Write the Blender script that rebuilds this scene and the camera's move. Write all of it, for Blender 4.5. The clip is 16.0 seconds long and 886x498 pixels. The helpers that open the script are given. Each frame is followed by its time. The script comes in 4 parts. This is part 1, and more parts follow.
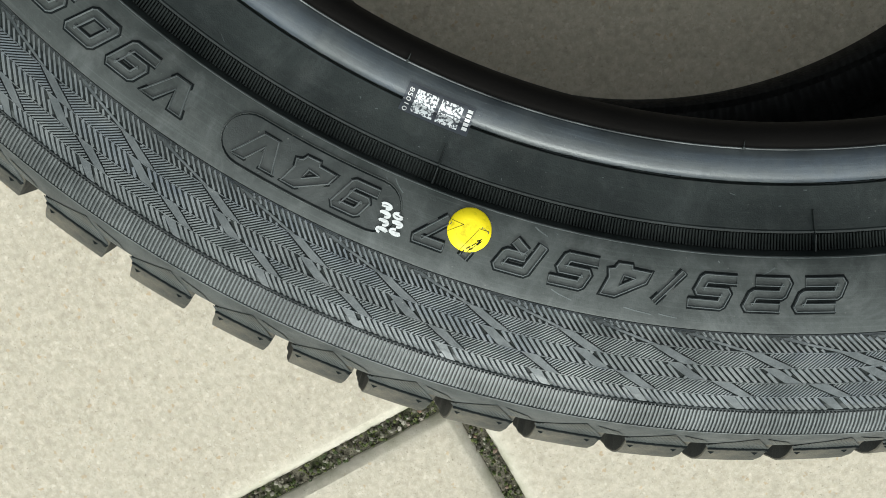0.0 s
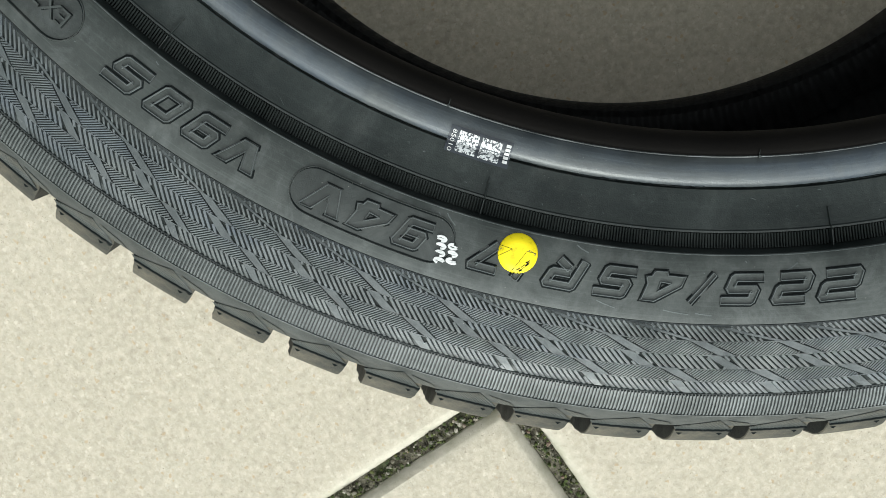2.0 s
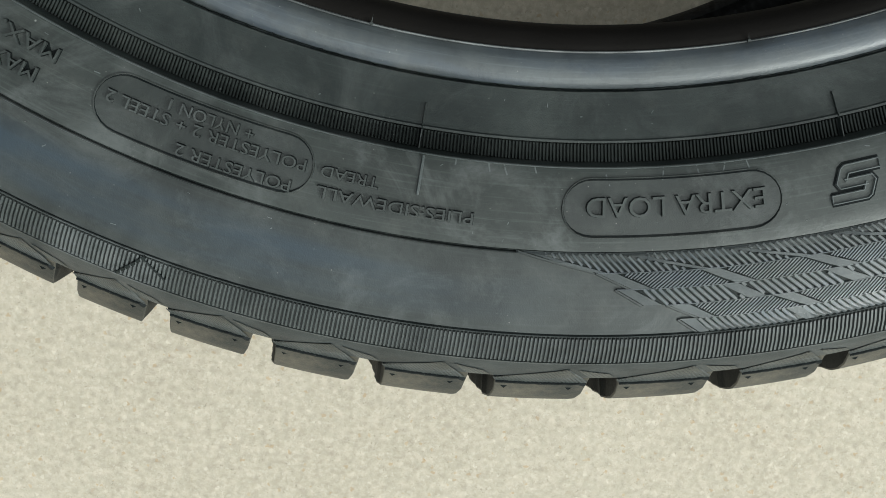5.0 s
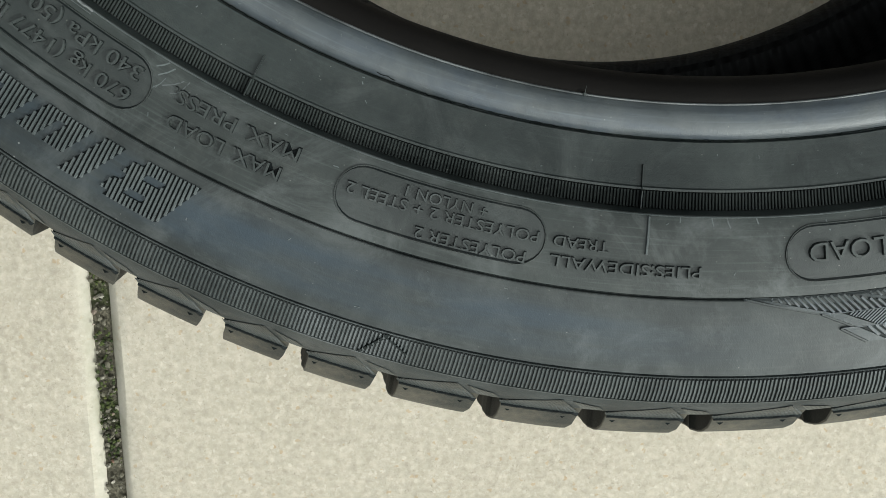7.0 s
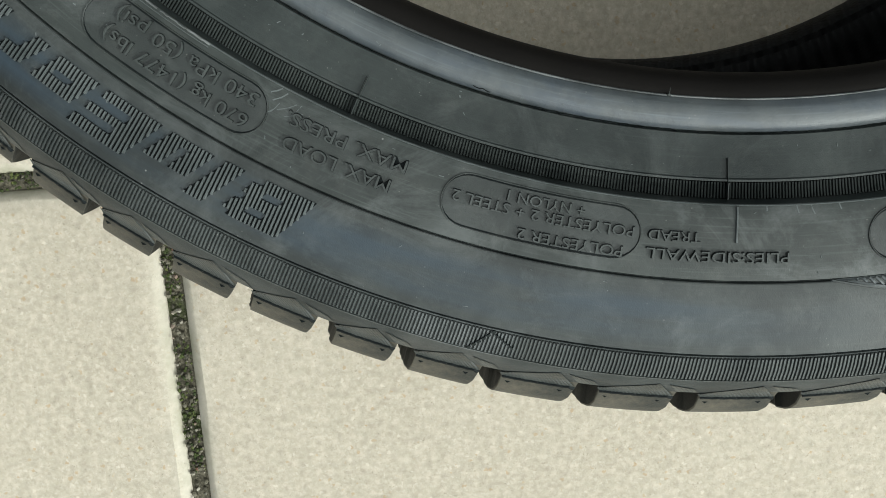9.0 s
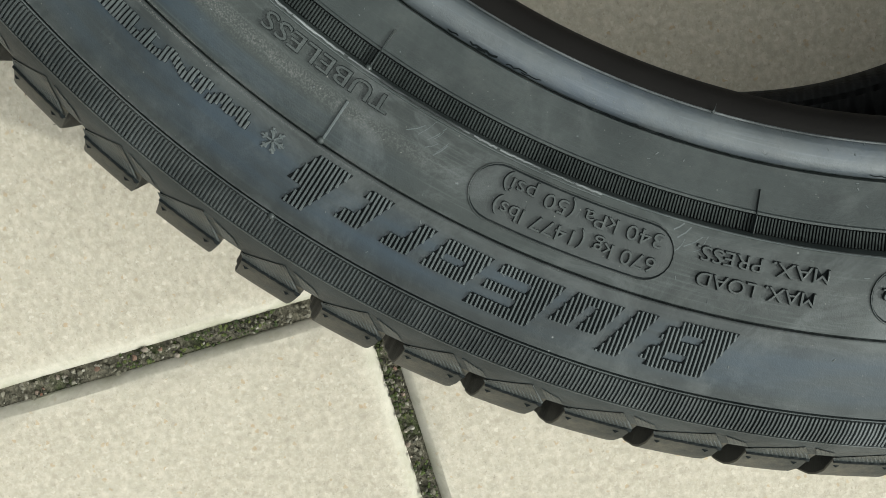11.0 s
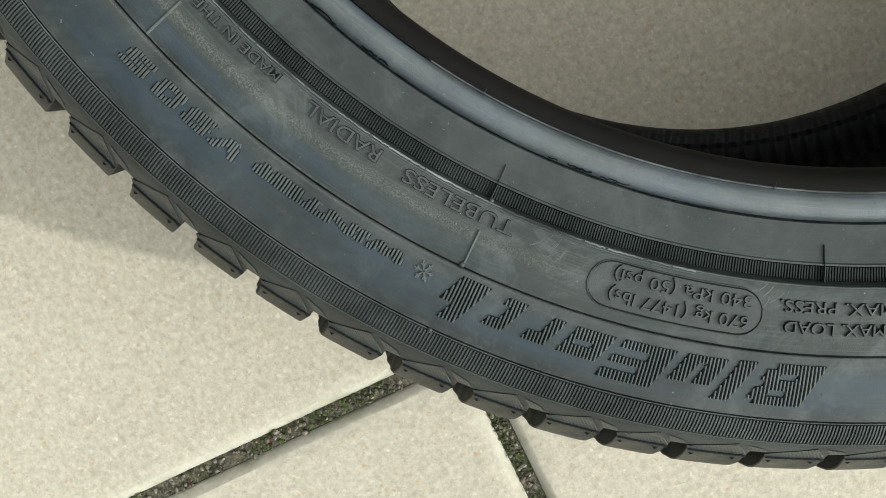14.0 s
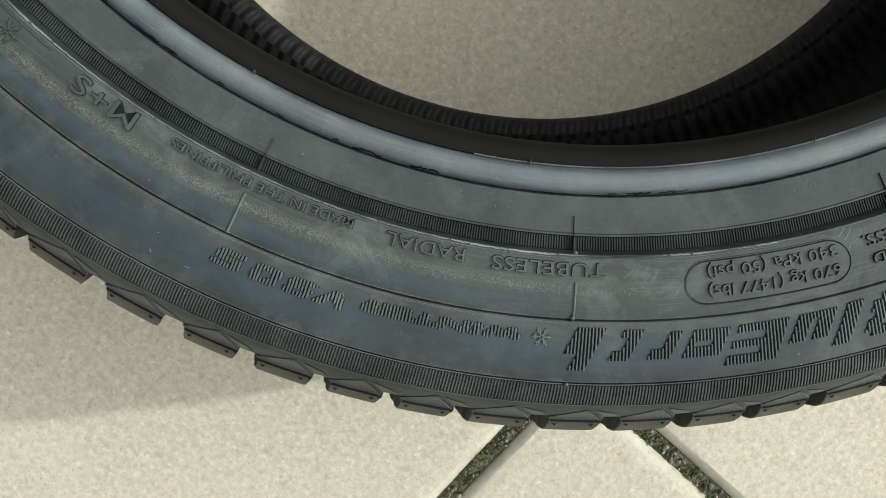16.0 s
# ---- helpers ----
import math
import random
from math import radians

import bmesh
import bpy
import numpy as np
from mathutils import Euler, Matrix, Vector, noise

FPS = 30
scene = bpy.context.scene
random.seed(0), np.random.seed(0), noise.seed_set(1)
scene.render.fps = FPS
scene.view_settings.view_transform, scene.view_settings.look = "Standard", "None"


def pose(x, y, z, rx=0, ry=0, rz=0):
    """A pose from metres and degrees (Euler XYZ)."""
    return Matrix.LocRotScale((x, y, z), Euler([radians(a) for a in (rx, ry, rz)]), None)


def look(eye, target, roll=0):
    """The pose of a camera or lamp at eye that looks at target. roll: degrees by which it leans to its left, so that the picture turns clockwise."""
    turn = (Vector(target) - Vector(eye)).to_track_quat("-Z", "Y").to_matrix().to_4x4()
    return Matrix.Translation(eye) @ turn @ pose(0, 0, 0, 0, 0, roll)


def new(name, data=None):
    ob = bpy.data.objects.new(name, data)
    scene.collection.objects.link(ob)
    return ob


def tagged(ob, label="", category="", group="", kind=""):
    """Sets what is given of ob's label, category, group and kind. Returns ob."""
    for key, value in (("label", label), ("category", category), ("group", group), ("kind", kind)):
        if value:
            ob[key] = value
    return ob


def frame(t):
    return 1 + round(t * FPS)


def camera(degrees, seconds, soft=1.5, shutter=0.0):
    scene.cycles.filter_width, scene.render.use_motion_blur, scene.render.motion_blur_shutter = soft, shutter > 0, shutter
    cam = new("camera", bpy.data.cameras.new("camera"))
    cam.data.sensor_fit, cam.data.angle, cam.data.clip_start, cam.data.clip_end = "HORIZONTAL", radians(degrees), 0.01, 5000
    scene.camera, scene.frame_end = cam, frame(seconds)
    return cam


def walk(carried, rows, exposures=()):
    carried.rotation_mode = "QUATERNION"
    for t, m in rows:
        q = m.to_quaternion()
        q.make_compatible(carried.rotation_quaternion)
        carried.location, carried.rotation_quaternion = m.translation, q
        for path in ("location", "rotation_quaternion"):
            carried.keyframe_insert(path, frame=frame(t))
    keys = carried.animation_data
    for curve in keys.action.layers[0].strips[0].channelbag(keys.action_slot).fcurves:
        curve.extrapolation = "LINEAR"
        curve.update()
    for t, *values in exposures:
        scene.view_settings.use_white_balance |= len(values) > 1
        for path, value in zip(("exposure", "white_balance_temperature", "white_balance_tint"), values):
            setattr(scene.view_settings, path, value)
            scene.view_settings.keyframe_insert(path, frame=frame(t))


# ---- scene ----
from mathutils.geometry import tessellate_polygon

cam = camera(46.76, 16.0, soft=0.35)
ROWS = [
    (0.0, 0.2136, -0.0032, 0.4799, -10.01, 0.59, 111.83),
    (0.5, 0.2082, -0.0122, 0.4872, -10.08, 0.76, 110.15),
    (1.0, 0.2022, -0.0154, 0.5025, -10.15, 0.89, 108.96),
    (1.5, 0.2039, -0.0133, 0.5043, -10.29, 1.00, 107.77),
    (2.0, 0.2036, -0.0138, 0.5050, -10.43, 1.11, 106.58),
    (2.5, 0.2038, -0.0135, 0.5049, -10.51, 1.22, 105.50),
    (3.0, 0.2043, -0.0145, 0.5042, -10.63, 1.31, 104.46),
    (3.5, 0.2042, -0.0283, 0.5014, -10.72, 1.40, 102.83),
    (4.0, 0.1982, -0.0722, 0.5011, -11.10, 0.33, 87.82),
    (4.2, 0.1968, -0.0910, 0.4963, -11.12, -0.26, 78.59),
    (4.4, 0.1945, -0.1133, 0.4843, -10.89, -0.63, 68.92),
    (4.5, 0.1920, -0.1276, 0.4795, -10.71, -0.93, 64.77),
    (4.7, 0.1778, -0.1413, 0.4702, -10.64, -0.67, 58.90),
    (5.0, 0.1567, -0.1555, 0.4622, -10.66, -0.56, 55.07),
    (5.2, 0.1457, -0.1658, 0.4566, -10.51, -0.82, 53.48),
    (7.3, 0.1141, -0.1827, 0.4712, -11.11, 0.26, 49.32),
    (7.5, 0.1136, -0.1843, 0.4729, -11.12, 0.37, 48.77),
    (8.0, 0.1050, -0.1868, 0.4833, -11.19, 0.50, 47.74),
    (8.2, 0.1033, -0.1880, 0.4849, -11.23, 0.57, 47.39),
    (10.3, 0.0557, -0.2184, 0.4746, -10.59, 0.57, 42.62),
    (10.5, 0.0395, -0.2256, 0.4687, -10.40, 0.33, 39.92),
    (11.0, 0.0139, -0.2324, 0.4647, -9.90, -0.07, 34.61),
    (11.5, -0.0006, -0.2305, 0.4684, -9.65, -0.02, 32.81),
    (12.0, -0.0043, -0.2303, 0.4709, -9.51, 0.07, 31.24),
    (12.5, -0.0100, -0.2267, 0.4842, -9.33, 0.10, 29.77),
    (13.0, -0.0185, -0.2230, 0.4952, -9.15, 0.17, 28.28),
    (13.5, -0.0248, -0.2215, 0.5063, -9.05, 0.21, 26.86),
    (14.0, -0.0232, -0.2191, 0.5113, -8.97, 0.23, 25.45),
    (14.5, -0.0254, -0.2147, 0.5153, -8.88, 0.27, 24.11),
    (15.0, -0.0296, -0.2132, 0.5175, -8.74, -0.02, 20.76),
    (15.2, -0.0313, -0.2111, 0.5215, -8.65, -0.98, 12.47),
    (15.3, -0.0314, -0.2084, 0.5235, -8.50, -1.29, 9.42),
    (15.5, -0.0348, -0.2013, 0.5289, -8.26, -1.42, 5.85),
    (15.8, -0.0446, -0.2012, 0.5301, -8.38, -1.41, 3.92),
    (16.0, -0.0473, -0.1997, 0.5302, -8.33, -1.35, 3.37),
]
walk(cam, [(t, pose(x, y, z, rx, ry, rz)) for t, x, y, z, rx, ry, rz in ROWS],
     exposures=[(0.0, 0.58, 6020, 0.5), (1.2, 0.66, 6020, 0.5), (3.8, 0.67, 6020, 0), (4.7, 0.53, 6010, 0), (5.2, 0.53, 6010, 0), (7.5, 0.57, 6040, 0.5), (12.0, 0.71, 6110, 0), (16.0, 0.74, 6160, 0)])

# ---- light: hazy sun, wide open sky ----
SUN_AZ, SUN_EL = radians(15.5), radians(34.5)
world = bpy.data.worlds.new("sky")
scene.world = world
world.use_nodes = True
wn = world.node_tree
wn.nodes.clear()
w_out = wn.nodes.new("ShaderNodeOutputWorld")
w_bg = wn.nodes.new("ShaderNodeBackground")
w_sky = wn.nodes.new("ShaderNodeTexSky")
w_sky.sky_type = "NISHITA"
w_sky.sun_disc = False
w_sky.sun_elevation = SUN_EL
w_sky.sun_rotation = radians(90) - SUN_AZ
w_sky.air_density, w_sky.dust_density, w_sky.ozone_density = 1.0, 5.0, 1.0
w_bg.inputs["Strength"].default_value = 0.05
w_haze = wn.nodes.new("ShaderNodeHueSaturation")
w_haze.inputs["Saturation"].default_value = 0.2
wn.links.new(w_sky.outputs[0], w_haze.inputs["Color"])
wn.links.new(w_haze.outputs[0], w_bg.inputs[0])
# thin bright cloud over the blue: paler and stronger overhead
w_co = wn.nodes.new("ShaderNodeTexCoord")
w_sep = wn.nodes.new("ShaderNodeSeparateXYZ")
wn.links.new(w_co.outputs["Generated"], w_sep.inputs[0])
w_up = wn.nodes.new("ShaderNodeMapRange")
w_up.inputs["From Min"].default_value, w_up.inputs["From Max"].default_value = 0.0, 1.0
w_up.inputs["To Min"].default_value, w_up.inputs["To Max"].default_value = 0.34, 0.76
wn.links.new(w_sep.outputs[2], w_up.inputs["Value"])
w_cloud = wn.nodes.new("ShaderNodeBackground")
w_cloud.inputs["Color"].default_value = (1.0, 0.972, 0.915, 1)
w_cloud_k = wn.nodes.new("ShaderNodeMath")
w_cloud_k.operation = "MULTIPLY"
w_cloud_k.inputs[1].default_value = 0.80
wn.links.new(w_up.outputs[0], w_cloud_k.inputs[0])
# the thin cloud is brighter round the sun
w_dot = wn.nodes.new("ShaderNodeVectorMath")
w_dot.operation = "DOT_PRODUCT"
wn.links.new(w_co.outputs["Generated"], w_dot.inputs[0])
w_dot.inputs[1].default_value = (math.cos(SUN_EL) * math.cos(SUN_AZ), math.cos(SUN_EL) * math.sin(SUN_AZ), math.sin(SUN_EL))
w_glow = wn.nodes.new("ShaderNodeMapRange")
w_glow.interpolation_type = "SMOOTHSTEP"
w_glow.inputs["From Min"].default_value, w_glow.inputs["From Max"].default_value = 0.0, 1.0
w_glow.inputs["To Min"].default_value, w_glow.inputs["To Max"].default_value = 0.22, 2.35
wn.links.new(w_dot.outputs["Value"], w_glow.inputs["Value"])
w_cloud_g = wn.nodes.new("ShaderNodeMath")
w_cloud_g.operation = "MULTIPLY"
wn.links.new(w_cloud_k.outputs[0], w_cloud_g.inputs[0])
wn.links.new(w_glow.outputs[0], w_cloud_g.inputs[1])
wn.links.new(w_cloud_g.outputs[0], w_cloud.inputs["Strength"])
w_add = wn.nodes.new("ShaderNodeAddShader")
wn.links.new(w_bg.outputs[0], w_add.inputs[0])
wn.links.new(w_cloud.outputs[0], w_add.inputs[1])
wn.links.new(w_add.outputs[0], w_out.inputs[0])

sun_data = bpy.data.lights.new("sun", "SUN")
sun_data.energy, sun_data.angle, sun_data.color = 1.35, radians(1.2), (1.0, 0.957, 0.880)
sun = new("sun", sun_data)
to_sun = Vector((math.cos(SUN_EL) * math.cos(SUN_AZ), math.cos(SUN_EL) * math.sin(SUN_AZ), math.sin(SUN_EL)))
sun.matrix_world = look(to_sun * 20, (0, 0, 0))


# ---- material helpers ----
class Nodes:
    """A small wrapper to write node trees in few lines."""

    def __init__(self, name):
        self.mat = bpy.data.materials.new(name)
        self.mat.use_nodes = True
        self.t = self.mat.node_tree
        self.bsdf = self.t.nodes["Principled BSDF"]
        self.co = self.t.nodes.new("ShaderNodeTexCoord").outputs["Object"]

    def put(self, socket, value):
        if isinstance(value, bpy.types.NodeSocket):
            self.t.links.new(value, socket)
        else:
            socket.default_value = value

    def math(self, op, a, b=0.0, c=0.0):
        n = self.t.nodes.new("ShaderNodeMath")
        n.operation = op
        for s, v in zip(n.inputs, (a, b, c)):
            self.put(s, v)
        return n.outputs[0]

    def noise(self, scale, detail=3.0, rough=0.55, co=None, distort=0.0):
        n = self.t.nodes.new("ShaderNodeTexNoise")
        self.put(n.inputs["Vector"], co or self.co)
        n.inputs["Scale"].default_value, n.inputs["Detail"].default_value = scale, detail
        n.inputs["Roughness"].default_value, n.inputs["Distortion"].default_value = rough, distort
        return n.outputs["Fac"]

    def cells(self, scale, feature="F1", co=None, out="Distance"):
        n = self.t.nodes.new("ShaderNodeTexVoronoi")
        n.feature = feature
        self.put(n.inputs["Vector"], co or self.co)
        n.inputs["Scale"].default_value = scale
        return n.outputs[out]

    def ramp(self, fac, stops):
        n = self.t.nodes.new("ShaderNodeValToRGB")
        self.put(n.inputs[0], fac)
        while len(n.color_ramp.elements) < len(stops):
            n.color_ramp.elements.new(0.5)
        for e, (p, c) in zip(n.color_ramp.elements, stops):
            e.position = p
            e.color = (*c, 1) if isinstance(c, tuple) else (c, c, c, 1)
        return n.outputs[0]

    def mix(self, fac, a, b, mode="MIX"):
        n = self.t.nodes.new("ShaderNodeMix")
        n.data_type, n.blend_type = "RGBA", mode
        self.put(n.inputs[0], fac)
        for s, v in ((n.inputs[6], a), (n.inputs[7], b)):
            self.put(s, (*v, 1) if isinstance(v, tuple) else v)
        return n.outputs[2]

    def split(self, v):
        n = self.t.nodes.new("ShaderNodeSeparateXYZ")
        self.put(n.inputs[0], v)
        return n.outputs

    def join(self, x, y, z):
        n = self.t.nodes.new("ShaderNodeCombineXYZ")
        for s, v in zip(n.inputs, (x, y, z)):
            self.put(s, v)
        return n.outputs[0]

    def polar(self):
        """Turn about the tyre's axis in radians, and the distance from it."""
        x, y, z = self.split(self.co)
        return self.math("ARCTAN2", y, x), self.math("SQRT", self.math("ADD", self.math("MULTIPLY", x, x), self.math("MULTIPLY", y, y)))

    def bump(self, height, distance, strength=1.0, normal=None):
        n = self.t.nodes.new("ShaderNodeBump")
        n.inputs["Strength"].default_value, n.inputs["Distance"].default_value = strength, distance
        self.put(n.inputs["Height"], height)
        if normal:
            self.put(n.inputs["Normal"], normal)
        return n.outputs[0]

    def done(self, color, rough, normal=None, spec=0.5, metal=0.0):
        self.put(self.bsdf.inputs["Base Color"], (*color, 1) if isinstance(color, tuple) else color)
        self.put(self.bsdf.inputs["Roughness"], rough)
        self.bsdf.inputs["Specular IOR Level"].default_value = spec
        self.bsdf.inputs["Metallic"].default_value = metal
        if normal:
            self.put(self.bsdf.inputs["Normal"], normal)
        return self.mat


def rubber(name, dark, light, bloom=None, rough=(0.42, 0.62), dust=0.5, bloom_size=22.0, bump=0.00012, streak=0.0, smear=0.0, spec=0.22, wear=0.0,
           worn=(0.20, 0.21, 0.215), dusty=(), stains=()):
    """Black rubber: cloudy matt patches, a bluish wax bloom, dust specks, fine scuffs. dusty: rings (radius, half width) where dust has settled; stains: rings of blue wax (radius, half width, the turn where they begin)."""
    n = Nodes(name)
    theta, rad = n.polar()
    # most of the dust lies on the side that was turned up in store
    drift = n.ramp(n.math("ADD", n.math("MULTIPLY", theta, 0.25), 0.6), [(0.05, 1.0), (0.17, 1.0), (0.25, 0.06)])
    cloud = n.noise(38, 5, 0.6)
    col = n.mix(n.ramp(cloud, [(0.35, 0.0), (0.68, 1.0)]), dark, light)
    if bloom:
        # wax bloom in long soft patches that follow the turn
        along = n.join(n.math("MULTIPLY", theta, 5.5), n.math("MULTIPLY", rad, bloom_size * 4.0), 0.0)
        patch = n.ramp(n.noise(1.0, 4, 0.55, co=along, distort=0.5), [(0.44, 0.0), (0.66, 1.0)])
        patch = n.math("MULTIPLY", patch, n.ramp(n.noise(260, 4, 0.7), [(0.30, 0.55), (0.60, 1.0)]))
        col = n.mix(patch, col, bloom)
    # rubbed streaks that follow the turn of the tyre
    ring = n.join(n.math("MULTIPLY", theta, 7.0), n.math("MULTIPLY", rad, 900.0), 0.0)
    rub = n.ramp(n.noise(1.6, 4, 0.6, co=ring), [(0.52, 0.0), (0.75, 1.0)])
    col = n.mix(n.math("MULTIPLY", rub, streak), col, tuple(min(1, k * 2.2 + 0.01) for k in light))
    smudge = n.ramp(n.noise(34, 7, 0.72, distort=1.6), [(0.50, 0.0), (0.72, 1.0)])
    col = n.mix(n.math("MULTIPLY", smudge, smear), col, (0.100, 0.107, 0.106))
    if wear:
        # greyish rubbed stretches about two places of the tyre
        away = n.math("ABSOLUTE", n.math("SUBTRACT", theta, radians(14)))
        scraped = n.math("ABSOLUTE", n.math("SUBTRACT", theta, radians(-58)))
        spread = n.math("MAXIMUM", n.ramp(away, [(0.20, 1.0), (0.85, 0.0)]), n.ramp(scraped, [(0.040, 0.8), (0.055, 0.0)]))
        rubbed = n.math("MULTIPLY", spread, n.ramp(n.noise(75, 6, 0.75), [(0.38, 0.15), (0.66, 1.0)]))
        col = n.mix(n.math("MULTIPLY", rubbed, wear), col, worn)
    fleck = n.noise(240, 5, 0.75)
    col = n.mix(n.math("MULTIPLY", n.ramp(fleck, [(0.34, 1.0), (0.48, 0.0)]), 0.28), col, tuple(0.55 * k for k in dark))
    grain = n.noise(2600, 2, 0.6)
    specks = n.ramp(n.cells(420), [(0.0, 1.0), (0.085, 0.0)])
    some = n.ramp(n.noise(60, 2, 0.5), [(0.46, 0.0), (0.68, 1.0)])
    col = n.mix(n.math("MULTIPLY", n.math("MULTIPLY", specks, some), min(1.0, dust)), col, (0.30, 0.29, 0.26))
    lint = n.ramp(n.cells(75, co=n.join(n.split(n.co)[0], n.split(n.co)[1], 0.0)), [(0.008, 1.0), (0.022, 0.0)])
    col = n.mix(n.math("MULTIPLY", lint, min(1.0, 0.6 * dust)), col, (0.42, 0.42, 0.40))
    film = n.ramp(n.noise(150, 6, 0.7), [(0.50, 0.0), (0.80, 1.0)])
    col = n.mix(n.math("MULTIPLY", film, 0.28 * dust), col, (0.12, 0.12, 0.11))
    for r0, wide, begin in stains:
        edge = radians(begin) * 0.25 + 0.6
        waxed = n.ramp(n.math("ADD", n.math("MULTIPLY", theta, 0.25), 0.6), [(0.05, 1.0), (edge - 0.06, 1.0), (edge, 0.0)])
        near = n.ramp(n.math("DIVIDE", n.math("ABSOLUTE", n.math("SUBTRACT", n.math("ADD", rad, n.math("MULTIPLY", n.noise(40, 3), 0.0016)), r0 + 0.0008)), wide), [(0.45, 1.0), (1.0, 0.0)])
        lie = n.ramp(n.noise(1.0, 4, 0.6, co=n.join(n.math("MULTIPLY", theta, 5.0), n.math("MULTIPLY", rad, 120.0), 8.0)), [(0.34, 0.12), (0.58, 1.0)])
        col = n.mix(n.math("MULTIPLY", n.math("MULTIPLY", near, lie), n.math("MULTIPLY", waxed, 0.68)), col, (0.027, 0.042, 0.059))
    for r0, wide in dusty:
        near = n.ramp(n.math("DIVIDE", n.math("ABSOLUTE", n.math("SUBTRACT", rad, r0)), wide), [(0.15, 1.0), (1.0, 0.0)])
        powder = n.ramp(n.noise(2600, 3, 0.75), [(0.46, 0.0), (0.64, 1.0)])
        lie = n.ramp(n.noise(1.0, 4, 0.6, co=n.join(n.math("MULTIPLY", theta, 6.0), n.math("MULTIPLY", rad, 260.0), 3.0)), [(0.28, 0.35), (0.52, 1.0)])
        col = n.mix(n.math("MULTIPLY", n.math("MULTIPLY", near, powder), n.math("MULTIPLY", n.math("MULTIPLY", lie, drift), 0.75)), col, (0.165, 0.162, 0.150))
    r = n.math("ADD", n.math("MULTIPLY", n.noise(75, 4, 0.6), rough[1] - rough[0]), rough[0])
    h = n.math("ADD", n.math("MULTIPLY", grain, 0.5), n.math("MULTIPLY", n.noise(700, 3, 0.6), 0.5))
    return n.done(col, r, n.bump(h, bump), spec)


M_BEAD = rubber("bead_rubber", (0.0250, 0.0300, 0.0338), (0.0640, 0.0725, 0.0785), (0.040, 0.052, 0.070), (0.36, 0.50), 0.9, 30, 0.00012, 0.3, smear=0.4, spec=0.85)
M_FLAT = rubber("flange_rubber", (0.0120, 0.0158, 0.0154), (0.0310, 0.0368, 0.0352), None, (0.34, 0.48), 0.6, streak=0.12, smear=0.3, spec=0.40)
M_WALL = rubber("sidewall_rubber", (0.0195, 0.0232, 0.0218), (0.0350, 0.0402, 0.0378), None, (0.34, 0.48), 0.8, 24, 0.00009, streak=0.4, smear=0.65, spec=0.38, wear=0.30, worn=(0.125, 0.133, 0.132), dusty=((0.2510, 0.0030), (0.2600, 0.0005)), stains=((0.2564, 0.0034, -84),))
M_FIELD = rubber("field_rubber", (0.0095, 0.0120, 0.0116), (0.0185, 0.0222, 0.0214), None, (0.36, 0.50), 0.6, smear=0.3, spec=0.12)
M_PLATE = rubber("plate_rubber", (0.0130, 0.0162, 0.0154), (0.0240, 0.0285, 0.0270), None, (0.34, 0.48), 0.7, smear=0.4, spec=0.5)
M_BAND = rubber("outer_band_rubber", (0.0165, 0.0196, 0.0192), (0.0410, 0.0462, 0.0452), None, (0.30, 0.46), 0.8, 26, 0.00006, streak=0.14, smear=0.6, spec=0.42, dusty=((0.2613, 0.0006), (0.2797, 0.0006)), stains=((0.2705, 0.0075, -36),))
M_RELIEF = rubber("relief_rubber", (0.036, 0.0420, 0.0432), (0.090, 0.099, 0.100), (0.060, 0.072, 0.090), (0.28, 0.46), 1.0, 40, smear=0.55, wear=0.62, spec=0.5, worn=(0.25, 0.26, 0.262))
M_FACET = rubber("facet_rubber", (0.027, 0.0322, 0.0338), (0.058, 0.066, 0.0690), None, (0.28, 0.44), 1.0, 40, smear=0.6, wear=0.45, spec=0.42, worn=(0.23, 0.24, 0.25))
M_RIB = rubber("rib_rubber", (0.0290, 0.0334, 0.0330), (0.0690, 0.0765, 0.0748), None, (0.34, 0.52), 0.9, smear=0.5, wear=0.7, spec=0.45)
M_GUARD = rubber("guard_rubber", (0.0190, 0.0226, 0.0218), (0.0470, 0.0525, 0.0505), None, (0.42, 0.58), 0.4, spec=0.05)
M_LUG = rubber("tread_rubber", (0.0150, 0.0178, 0.0176), (0.0335, 0.0378, 0.0374), None, (0.45, 0.62), 0.6, smear=0.12, wear=0.7, worn=(0.16, 0.135, 0.098), spec=0.15)
M_SHOULDER = rubber("shoulder_rubber", (0.0215, 0.0255, 0.0262), (0.044, 0.0500, 0.0508), None, (0.42, 0.58), 0.5, smear=0.3, wear=0.45, worn=(0.14, 0.142, 0.135), spec=0.16)
M_LETTER = rubber("letter_rubber", (0.0215, 0.0260, 0.0246), (0.042, 0.0480, 0.0456), None, (0.30, 0.46), 0.5, wear=0.25, spec=0.45)
# Paler than the wall: rubbed crests, and highlights on the rims put into colour
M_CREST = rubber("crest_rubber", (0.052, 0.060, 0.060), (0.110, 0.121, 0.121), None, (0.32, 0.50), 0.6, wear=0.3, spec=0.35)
M_EDGE = rubber("raised_edge_rubber", (0.075, 0.085, 0.085), (0.140, 0.152, 0.152), None, (0.36, 0.54), 0.5)
# Near-black: stands for shade in grooves and gaps; also plain black flash, flakes
M_DARK = rubber("black_rubber_and_shade", (0.006, 0.0075, 0.008), (0.011, 0.0135, 0.014), None, (0.42, 0.60), 0.4, spec=0.05)


